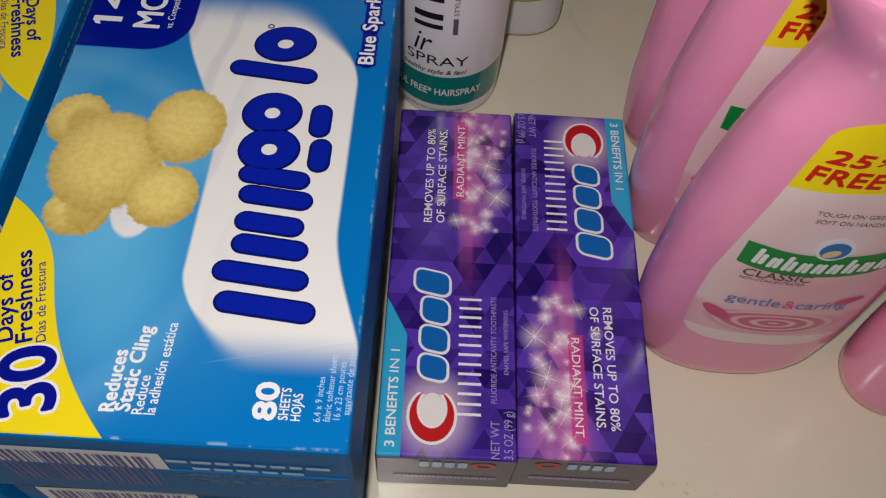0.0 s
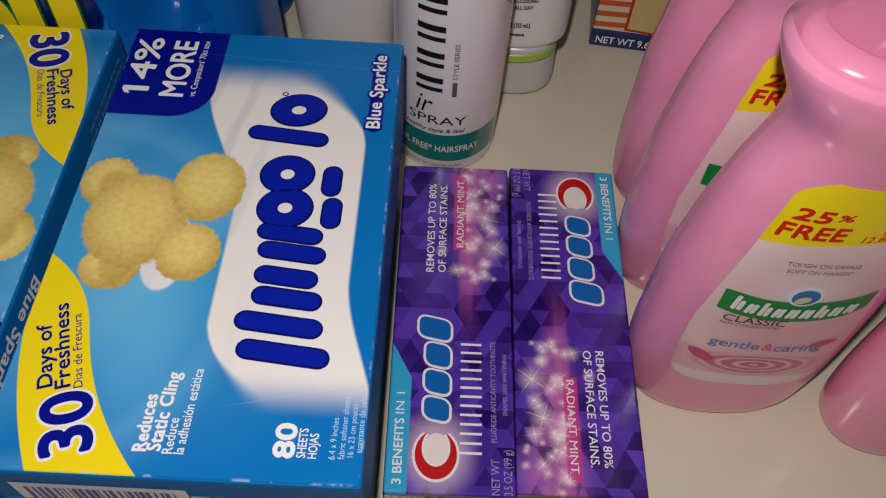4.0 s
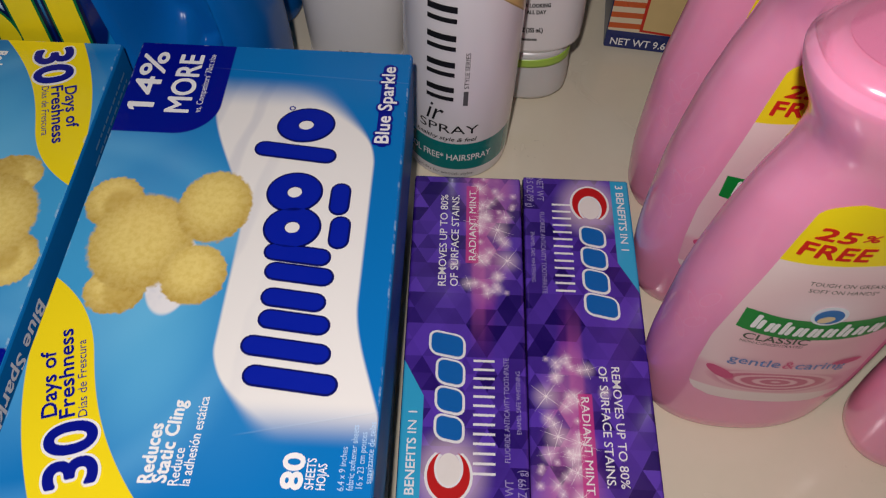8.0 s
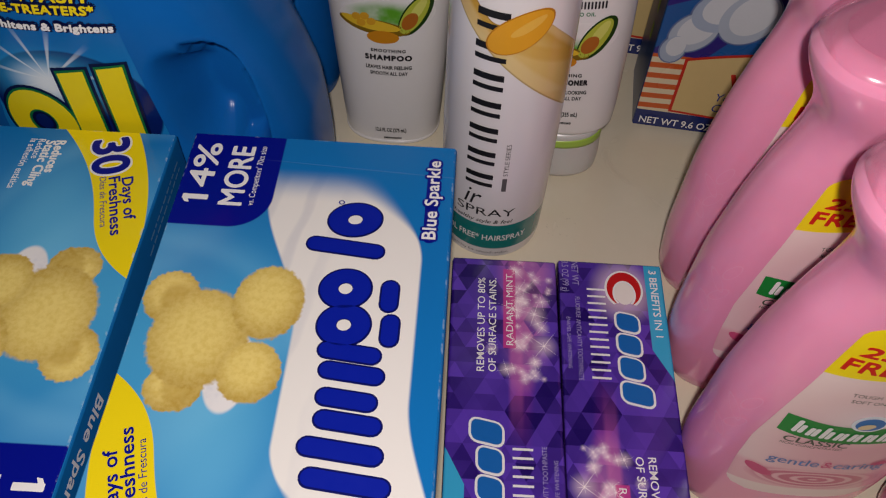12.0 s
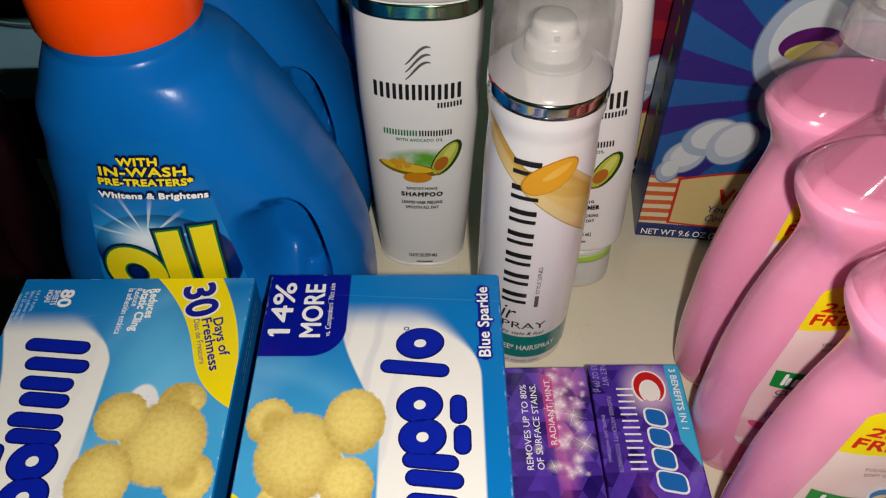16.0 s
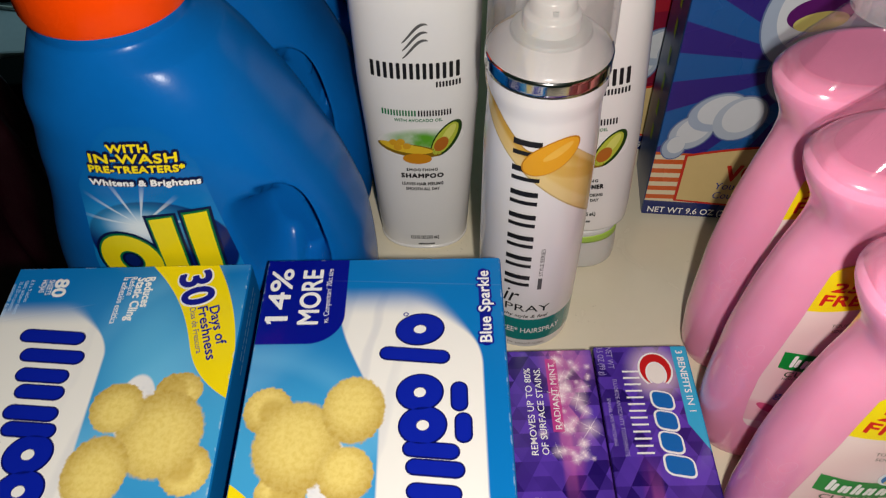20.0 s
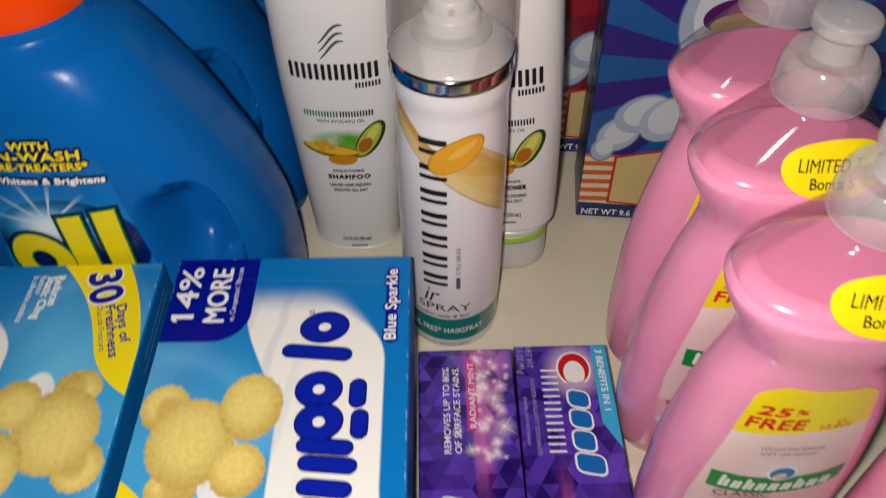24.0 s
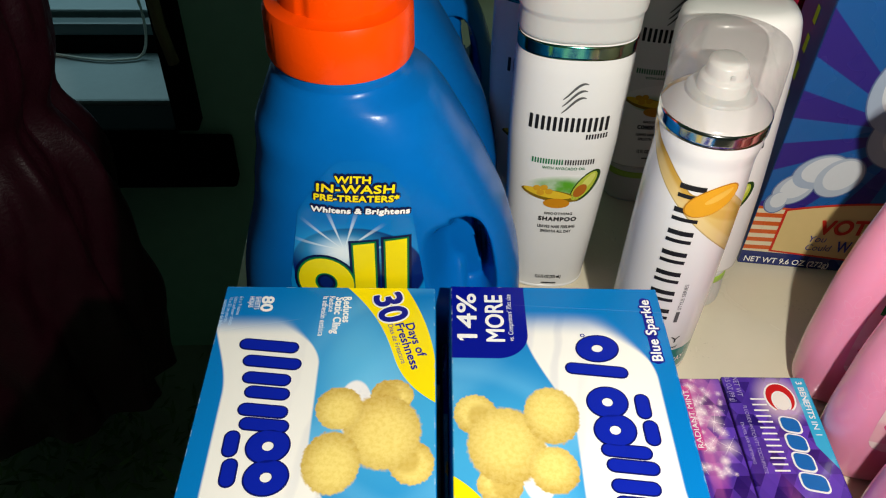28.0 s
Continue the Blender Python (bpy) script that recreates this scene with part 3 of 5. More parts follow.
    fore = a.mul(a.step(0.0005, 0.0, a.m("ABSOLUTE", a.add(u, 0.0778, a.mul(v, 0.22)))), a.step(-0.012, -0.02, v))
    crease = a.m("MAXIMUM", a.mul(crease, a.step(0.035, 0.0, v), 0.45), fore)
    wear = a.step(0.62, 0.75, a.noise(35.0))
    # scuffed edges
    brink = a.m("MAXIMUM", a.sub(a.m("ABSOLUTE", u), CL / 2), a.sub(a.m("ABSOLUTE", v), CW / 2))
    scuff = a.mul(a.step(-0.0016, -0.0007, brink), a.step(0.52, 0.66, a.noise(170.0)))
    col = a.mix(a.mul(scuff, 0.6), col, (0.5, 0.64, 0.76))
    col = a.mix(a.mul(crease, 0.12), col, (0.5, 0.68, 0.85))
    return a.done(col, rough=a.add(0.15, a.mul(wear, 0.1), a.mul(a.noise(8.0), 0.08)), bump=a.add(a.mul(crease, -1.0), a.noise(12.0)), strength=0.12, distance=0.002)


front_print = sheet_art()


def sheet_carton(m, label):
    c = empty("dryer_sheet_carton", m, label, "carton", "dryer sheet cartons")
    part("carton_body", box(-CW / 2, CW / 2, -CL / 2, CL / 2, 0, CH - 0.0005, 0.0012), carton_blue, c)
    b = box(-CW / 2 + 0.0006, CW / 2 - 0.0006, -CL / 2 + 0.0006, CL / 2 - 0.0006, CH - 0.0009, CH, 0.0004, 1)
    part("front_panel", b, front_print, c, "printed front, white sheet on blue, yellow and navy corners")

    def words(rows, colour, name="lettering", lift=0.0002, label=""):
        for r in rows:
            part(name, bend(text(*r[0], **r[1]), flat_top(CH, lift), 0), ink(*colour), c, label)

    # brand word as plain bars and rings, rim and face
    strokes = tuple((u + 0.1 * (v0 + 0.0255), v0, u + 0.1 * (v1 + 0.0255), v1) for u, v0, v1 in ((-0.0555, -0.04, -0.0165), (-0.045, -0.0365, -0.014), (-0.0345, -0.035, -0.018), (-0.026, -0.0325, -0.0175), (-0.0155, -0.034, -0.017), (-0.0075, -0.032, -0.0155), (0.0392, -0.0285, -0.004)))
    strokes += ((-0.0005, -0.0375, 0.0065, -0.0375), (0.0145, -0.036, 0.022, -0.036))
    rings = ((0.0043, -0.0202, 0.0088, 0.0098), (0.0205, -0.0188, 0.0088, 0.0098), (0.0545, -0.0185, 0.0084, 0.0108))
    for r, lift, colour in ((0.0039, 0.0002, ("deep_blue", (0.002, 0.005, 0.12))), (0.0031, 0.0004, ("blue", (0.002, 0.013, 0.35)))):
        for k, q in enumerate(strokes):
            part("brand_mark", bend(stroke(*q, r), flat_top(CH, lift), 0), ink(*colour), c, "dark blue rounded bar of the brand mark" if k == 0 else "")
        for k, (u, v, ru, rv) in enumerate(rings):
            g = r - 0.0031
            part("brand_ring", bend(disc(u, v, ru + g, rv + g, 10, 2, 36, 0.3 - 60 * g), flat_top(CH, lift), 0), ink(*colour), c, "dark blue ring of the brand mark" if k == 0 else "")
    thick = lambda row, grow, colour, lift=0.0002, name="lettering", **o: part(name, heavy(row, o, grow, lambda k: flat_top(CH, lift + k), 0, 16 if grow > 0.0005 else 8), ink(*colour), c)
    thick(("14%", 0.0315, 0.0102, 0.0607, 0.0443), 0.0003, ("white", WHITE))
    part("lettering", bend(polygon([(0.0585, 0.0512), (0.0607, 0.0523), (0.0625, 0.0545), (0.0607, 0.0545), (0.0587, 0.0532)]), flat_top(CH, 0.0004), 0), ink("white", WHITE), c)
    thick(("MORE", 0.033, 0.0095, 0.0584, 0.0297), 0.0003, ("white", WHITE))
    words([(("vs. Competitors' 70ct size", 0.0335, 0.0026, 0.0587, 0.0248), {})], ("white", WHITE))
    for grow, lift, colour, name in ((0.0015, 0.0002, ("white", WHITE), "lettering_rim"), (0.00065, 0.0005, ("navy", NAVY), "lettering")):
        thick(("30", 0.0198, 0.0146, -0.0908, 0.0241), grow, colour, lift, name, turn=16)
    thick(("Days of", 0.0233, 0.0046, -0.0712, 0.0418), 0.00014, ("navy", NAVY), turn=18)
    thick(("Freshness", 0.0316, 0.0046, -0.071, 0.0363), 0.00014, ("navy", NAVY), turn=17.5)
    words([(("Días de Frescura", 0.0275, 0.0028, -0.0709, 0.0324), {"turn": 17})], ("navy", NAVY))
    thick(("Reduces", 0.0183, 0.0041, -0.0907, 0.0078), 0.0002, ("white", WHITE), turn=1.5, space=1.04)
    thick(("Static Cling", 0.026, 0.0041, -0.0905, 0.0036), 0.0002, ("white", WHITE), turn=-1.5, space=1.04)
    words([(("Reduce", 0.0115, 0.0031, -0.0912, -0.0002), {"bold": 0.008, "turn": 1}), (("la adhesión estática", 0.0285, 0.0031, -0.0912, -0.0036), {"bold": 0.008, "turn": -1})], ("white", WHITE))
    thick(("80", 0.0108, 0.0062, -0.0906, -0.0366), 0.00035, ("white", WHITE))
    words([(("SHEETS", 0.0095, 0.0027, -0.0905, -0.0402), {"bold": 0.01}), (("HOJAS", 0.008, 0.0027, -0.0905, -0.0436), {"bold": 0.01})], ("white", WHITE))
    words([(("6.4 x 9 inches", 0.0135, 0.002, -0.0905, -0.0492), {}), (("fabric softener sheets", 0.0205, 0.002, -0.0903, -0.052), {}), (("16 x 23 cm pouces", 0.0175, 0.002, -0.0895, -0.0547), {}), (("suavizante de telas", 0.0195, 0.002, -0.088, -0.0572), {})], ("pale_blue", (0.45, 0.65, 0.85)))
    part("lettering_rim", bend(stroke(0.0475, -0.0492, 0.0885, -0.0492, 0.0027), flat_top(CH, 0.0001), 0), ink("navy", NAVY), c)
    for grow, lift, colour, name in ((0.0011, 0.0002, ("navy", NAVY), "lettering_rim"), (0.00018, 0.0005, ("white", WHITE), "lettering")):
        thick(("Blue Sparkle", 0.0425, 0.0054, 0.0467, -0.0516), grow, colour, lift, name, space=1.04)
    part("registered_mark", bend(disc(0.0632, -0.0118, 0.0012, 0.0013, 0, 1, 16, 0.6), flat_top(CH)), ink("navy", NAVY), c)
    # short end: bar code and small print
    e = -CL / 2
    flap = lambda k: (lambda u, v: Vector((-u, e - k, v)))
    b = grid(-0.004, 0.05, 0.008, CH - 0.009, 8, 4)
    part("barcode_panel", bend(b, flap(0.0002)), ink("white", WHITE), c)
    rb, b, x = random.Random(3), bmesh.new(), 0.0
    while x < 0.046:
        w = rb.choice((0.0005, 0.0009, 0.0014))
        polygon([(0.0 + x, 0.012), (x + w, 0.012), (x + w, CH - 0.012), (x, CH - 0.012)], b)
        x += w + rb.choice((0.0005, 0.0008, 0.0012))
    part("barcode", bend(b, flap(0.0004)), ink("navy", NAVY), c)["kind"] = "stuff"
    b = bmesh.new()
    for k, (x0, w) in enumerate(((-0.052, 0.044), (-0.044, 0.028), (-0.052, 0.045), (-0.05, 0.04))):
        zz = CH - 0.016 - 0.006 * k
        x = x0
        while x < x0 + w:
            q = rb.uniform(0.003, 0.007)
            polygon([(x, zz), (x + q, zz), (x + q, zz + 0.0022), (x, zz + 0.0022)], b)
            x += q + 0.0012
    part("small_print", bend(b, flap(0.0003)), ink("pale_blue", (0.45, 0.65, 0.85)), c)["kind"] = "stuff"
    # one long side carries the scent's name, head down
    side = lambda u, v: Vector((-CW / 2 - 0.0003, u, CH - v))
    part("side_lettering", bend(text("Blue Sparkle", 0.0515, 0.0062, 0.024, 0.0068, bold=0.02), side, 0), ink("white", WHITE), c, "white lettering on the side")
    b = bmesh.new()
    for k in range(2):
        x = -0.09
        while x < -0.045:
            q = rb.uniform(0.002, 0.006)
            polygon([(x, 0.008 + 0.004 * k), (x + q, 0.008 + 0.004 * k), (x + q, 0.0092 + 0.004 * k), (x, 0.0092 + 0.004 * k)], b)
            x += q + 0.0011
    part("side_small_print", bend(b, side, 0), ink("dim_blue", (0.12, 0.3, 0.52)), c)["kind"] = "stuff"
    # glued end flap seams
    for s in (-1, 1):
        part("end_flap", box(-CW / 2 + 0.0015, CW / 2 - 0.0015, s * CL / 2 - 0.0003, s * CL / 2 + 0.0003, 0.002, CH * 0.55, 0.0002, 1), carton_blue, c)
    return c


YR, YL = -2.5, -2.0
Z2 = 0.106 - CH
bottom = sheet_carton(pose(-0.0715, 0.1735, 0.0006, 0, 0, YR + 0.6), "blue dryer sheet carton lying under another carton")
copy_thing(bottom, pose(-0.1925, 0.1755, 0.0006, 0, 0, 180 + YL - 0.4))
up = copy_thing(bottom, pose(-0.0693, 0.1704, Z2, 0, 0, YR))
tagged(up, "blue dryer sheet carton lying flat, yellow and navy corners")
up = copy_thing(bottom, pose(-0.1927, 0.1733, Z2, 0, 0, 180 + YL))
tagged(up, "blue dryer sheet carton turned upside down beside its twin")

# ---- toothpaste cartons ----
PL, PW, PH = 0.1685, 0.0527, 0.0328


rs = random.Random(9)
SPARKS = []
for k in range(46):
    along = 0.015 + 0.068 * rs.random() ** 0.8
    SPARKS.append((along, max(-0.023, min(0.014, -0.012 + rs.gauss(0, 0.0065))), rs.uniform(0.0018, 0.005) * (1.6 if k % 6 == 0 else 1.0)))


def paste_art():
    a = Art("toothpaste_print", 0.16, coat=0.2, spec=0.35)
    u, v = a.y, a.mul(a.x, -1.0)
    s = 125.0
    p = a.mul(u, s)
    q = a.mul(a.add(a.mul(u, 0.5), a.mul(v, 0.866)), s)
    r = a.sub(p, q)
    cell = a.white(a.m("FLOOR", p), a.m("FLOOR", q), a.m("FLOOR", r))
    cell2 = a.white(a.m("FLOOR", a.mul(p, 0.5)), a.m("FLOOR", a.mul(q, 0.5)), a.m("FLOOR", a.mul(r, 0.5)))
    f = a.add(a.mul(cell, 0.42), a.mul(cell2, 0.36), a.mul(a.noise(30.0), 0.3))
    col = a.mix(a.step(0.22, 0.92, f), (0.015, 0.004, 0.115), (0.115, 0.047, 0.47))
    # a magenta drift that brightens to the far end
    w = a.add(0.004, a.mul(a.step(-0.01, 0.08, u), 0.009))
    mid = a.add(-0.0085, a.mul(a.step(0.0, 0.08, u), -0.002))
    drift = a.mul(a.step(0.0, 1.0, a.sub(1.25, a.m("DIVIDE", a.m("ABSOLUTE", a.sub(v, mid)), w))), a.step(-0.03, 0.05, u))
    col = a.mix(a.mul(drift, a.add(0.04, a.mul(cell, 0.62))), col, (0.5, 0.05, 0.32))
    haze = a.mul(drift, a.step(0.02, 0.085, u), a.step(0.4, 0.75, a.noise(150.0)))
    col = a.mix(a.mul(haze, 0.25), col, (0.8, 0.42, 0.68))
    # a straight pink beam under the drift
    beam = a.mul(a.step(0.0042, 0.0018, a.m("ABSOLUTE", a.add(v, 0.0055))), a.step(-0.02, 0.03, u))
    col = a.mix(a.mul(beam, 0.5), col, (0.6, 0.13, 0.42))
    # soft bursts of light in the drift
    for cu, cv, rr, k in ((0.077, -0.012, 0.015, 0.65), (0.052, -0.012, 0.008, 0.45), (0.033, -0.011, 0.01, 0.7), (0.018, -0.008, 0.006, 0.4)):
        col = a.mix(a.mul(a.blob(u, v, cu, cv, rr, rr * 0.75, 0.95), k * 0.65, a.add(0.2, a.mul(cell, 0.8))), col, (0.8, 0.36, 0.56))
    # soft glow round each sparkle
    for cu, cv, rr in SPARKS:
        col = a.mix(a.mul(a.blob(u, v, cu, cv, rr * 0.5, rr * 0.5, 0.98), 0.5), col, (0.92, 0.74, 0.8))
    # glow behind the crescent
    col = a.mix(a.mul(a.blob(u, v, -0.0675, 0.0055, 0.015, 0.0125, 0.5), 0.65), col, (0.8, 0.6, 0.72))
    # cyan strip with a slanted end
    e = a.add(-0.0335, a.mul(a.sub(v, 0.0175), 1.85))
    strip = a.mul(a.step(0.0169, 0.0173, v), a.step(0.0, 0.0005, a.sub(e, u)))
    col = a.mix(strip, col, (0.03, 0.4, 0.66))
    # pink band
    col = a.mix(a.mul(a.rect(u, v, 0.0325, 0.078, -0.0055, 0.0005), 0.8), col, (0.62, 0.05, 0.26))
    return a.done(col, rough=a.add(0.12, a.mul(a.noise(20.0), 0.12)), bump=a.noise(45.0), strength=0.05, distance=0.001)


paste_print = paste_art()
paste_side = plain("paste_end", (0.16, 0.13, 0.165), 0.35, 0.2, 60.0, 0.03, spec=0.2)
paste_dark = plain("paste_side", (0.03, 0.012, 0.12), 0.2, 0.2, 40.0, 0.03, coat=0.3)


def paste_carton(m, label):
    c = empty("toothpaste_carton", m, label, "carton", "toothpaste cartons")
    part("carton_body", box(-PW / 2, PW / 2, -PL / 2, PL / 2, 0, PH - 0.0008, 0.0012), paste_dark, c)
    part("front_panel", box(-PW / 2 + 0.0003, PW / 2 - 0.0003, -PL / 2 + 0.0003, PL / 2 - 0.0003, PH - 0.0018, PH, 0.0012, 4), paste_print, c, "glossy violet front with facets and sparkles")

    def words(rows, colour, lift=0.0002, name="lettering"):
        for r in rows:
            part(name, bend(text(*r[0], **r[1]), flat_top(PH, lift), 0), ink(*colour), c)

    white = ("white", WHITE)
    words([(("3 BENEFITS", 0.0275, 0.0036, -0.0805, 0.0195), {"bold": 0.015}), (("IN 1", 0.0095, 0.0036, -0.051, 0.0195), {})], white)
    words([(("REMOVES UP TO 80%", 0.0525, 0.0035, 0.0195, 0.0095), {"bold": 0.006}), (("OF SURFACE STAINS.", 0.0525, 0.0035, 0.0195, 0.004), {"bold": 0.006}), (("RADIANT MINT", 0.041, 0.0033, 0.034, -0.0042), {})], white)
    words([(("NET WT", 0.0145, 0.0033, -0.0835, -0.0195), {}), (("3.5 OZ (99 g)", 0.0185, 0.0033, -0.0835, -0.0245), {}), (("FLUORIDE ANTICAVITY TOOTHPASTE", 0.046, 0.0022, -0.062, -0.0185), {}), (("ENAMEL SAFE WHITENING", 0.028, 0.0018, -0.05, -0.0232), {})], ("lilac", (0.36, 0.3, 0.55)))
    # crescent and blue bars of the mark
    for g, lift, colour in ((0.0011, 0.0002, white), (0.0, 0.0004, ("crimson", RED))):
        b = bmesh.new()
        pts = []
        for k in range(25):
            w = radians(35 + 290 * k / 24)
            pts.append((-0.068 + (0.0102 + g) * math.cos(w), 0.006 + (0.0085 + g) * math.sin(w)))
        for k in range(25):
            w = radians(325 - 290 * k / 24)
            pts.append((-0.0652 + (0.0078 - g) * math.cos(w), 0.006 + (0.0058 - g) * math.sin(w)))
        vs = [b.verts.new((x, y, 0)) for x, y in pts]
        for k in range(24):
            b.faces.new((vs[k], vs[k + 1], vs[48 - k], vs[49 - k]))
        part("crescent_mark", bend(b, flat_top(PH, lift)), ink(*colour), c, "red crescent mark")
    part("pale_core", bend(disc(-0.0655, 0.006, 0.0066, 0.0048), flat_top(PH, 0.0003)), ink("cream", (0.84, 0.8, 0.74)), c)
    for g, lift, colour in ((0.0011, 0.0002, white), (0.0, 0.0005, ("bright_blue", (0.004, 0.13, 0.45)))):
        for k, (u0, u1, v1) in enumerate(((-0.0545, -0.045, 0.0115), (-0.0425, -0.0325, 0.0115), (-0.03, -0.0195, 0.0115), (-0.017, -0.007, 0.0148))):
            b, r, pts = bmesh.new(), 0.003, []
            for cx, cy, a0 in ((u1 - r, v1 - r, 0), (u0 + r, v1 - r, 90), (u0 + r, 0.001 + r, 180), (u1 - r, 0.001 + r, 270)):
                for q in range(5):
                    a = radians(a0 + 22.5 * q)
                    y = cy + (r + g) * math.sin(a)
                    pts.append((cx + (r + g) * math.cos(a) + 0.2 * y, y))
            polygon(pts, b)
            part("brand_mark", bend(b, flat_top(PH, lift), 0), ink(*colour), c, "blue rounded block of the brand mark, white rim" if k == 0 else "")
    for k in range(13):
        u0 = -0.0675 + 0.0041 * k
        part("line_mark", bend(polygon([(u0, -0.0125), (u0 + 0.0011, -0.0125), (u0 + 0.0011, -0.0035), (u0, -0.0035)]), flat_top(PH, 0.0003), 0), ink(*white), c, "thin white bar" if k == 0 else "")
    b = bmesh.new()
    for k, (u0, v0, r0) in enumerate(SPARKS):
        star(u0, v0, r0, k, b)
    for p in b.verts:
        p.co.y = max(-0.0255, min(0.02, p.co.y))
    part("sparkle_print", bend(b, flat_top(PH, 0.0002), 0), ink("sparkle", (0.93, 0.84, 0.86)), c, "white sparkle print")["kind"] = "stuff"
    # end flap with a small repeat of the mark
    part("end_flap", box(-PW / 2 + 0.0006, PW / 2 - 0.0006, -PL / 2 - 0.0003, -PL / 2 + 0.0004, 0.0008, PH - 0.001, 0.0002, 1), paste_side, c)
    part("end_flap", box(-PW / 2 + 0.0006, PW / 2 - 0.0006, PL / 2 - 0.0004, PL / 2 + 0.0003, 0.0008, PH - 0.001, 0.0002, 1), paste_side, c)
    for s in (-1, 1):
        e = lambda u, v, s=s: Vector((-s * -u, s * (PL / 2 + 0.0006), v))
        part("end_crescent", bend(disc(0.014 * s, 0.0275, 0.005, 0.0035, 0, 2, 20, 0.5), e), ink("crimson", RED), c)
        marks("end_mark", 4, -0.008 if s < 0 else -0.011, 0.0245, 0.019, 0.006, e, ink("pale_blue", (0.4, 0.55, 0.75)), c, 0.75)
        part("end_print", bend(bars(12, -0.02, 0.011, 0.04, 0.003, 0.8), e), ink("lilac", (0.36, 0.3, 0.55)), c)
    return c


one = paste_carton(pose(0.0176, 0.1752, 0, 0, 0, -1.8), "shiny violet toothpaste carton lying against a blue carton")
two = copy_thing(one, pose(0.0706, 0.1748, 0, 0, 0, 180 - 2.3))
tagged(two, "shiny violet toothpaste carton turned the other way round")

# ---- laundry detergent jugs ----
JUG = [
    (0.000, 0.0025, 0.0, 0.0815, 0.043, 3.4), (0.004, 0.0026, 0.0, 0.0862, 0.0475, 3.4), (0.03, 0.0032, 0.0, 0.0882, 0.051, 3.2), (0.08, 0.0040, 0.0, 0.0852, 0.0525, 3.0), (0.1, 0.0034, 0.0, 0.0812, 0.0525, 2.9), (0.12, 0.0030, 0.0, 0.0754, 0.0525, 2.8),
    (0.14, 0.0008, 0.0, 0.0687, 0.052, 2.75), (0.155, -0.0016, 0.0, 0.0643, 0.0515, 2.7), (0.172, -0.0045, 0.0, 0.0584, 0.05, 2.6), (0.187, -0.0080, 0.0, 0.0538, 0.0475, 2.5), (0.198, -0.0090, 0.0, 0.0484, 0.0447, 2.35), (0.2065, -0.0104, 0.0, 0.0438, 0.0415, 2.2),
    (0.2125, -0.0135, 0.0, 0.0382, 0.0378, 2.05), (0.2165, -0.0145, 0.0, 0.0352, 0.0352, 2.0), (0.2205, -0.0145, 0.0, 0.0352, 0.0352, 2.0), (0.235, -0.0145, 0.0, 0.034, 0.034, 2.0),
]


def jug_label_art():
    a = Art("jug_label_print", 0.24, 0.0, 0.08, 0.25)
    u, v = a.x, a.z
    g = a.step(0.11, 0.172, v)
    col = a.mix(g, (0.002, 0.22, 0.58), (0.001, 0.125, 0.42))
    du, dv = a.add(u, 0.013), a.sub(v, 0.129)
    ang = a.m("ARCTAN2", dv, du)
    rad = a.m("SQRT", a.add(a.mul(du, du), a.mul(dv, dv)))
    ray = a.step(0.8, 1.0, a.m("SINE", a.mul(ang, 11.0)))
    disc_m = a.blob(u, v, -0.006, 0.1135, 0.0372, 0.0312, 0.02)
    col = a.mix(disc_m, col, (0.002, 0.014, 0.13))
    col = a.mix(a.mul(a.blob(u, v, -0.013, 0.127, 0.024, 0.0135, 0.7), 0.85), col, (0.03, 0.38, 0.72))
    burst = a.mul(ray, a.step(0.031, 0.012, rad), a.step(-0.012, 0.004, dv))
    col = a.mix(a.mul(burst, 0.7), col, (0.75, 0.85, 0.92))
    col = a.mix(a.mul(a.blob(u, v, -0.013, 0.1265, 0.0125, 0.0085, 0.75), 0.95), col, (0.82, 0.88, 0.9))
    return a.done(col, rough=a.add(0.16, a.mul(a.noise(20.0), 0.1)), bump=a.noise(90.0), strength=0.03)


jug_print = jug_label_art()


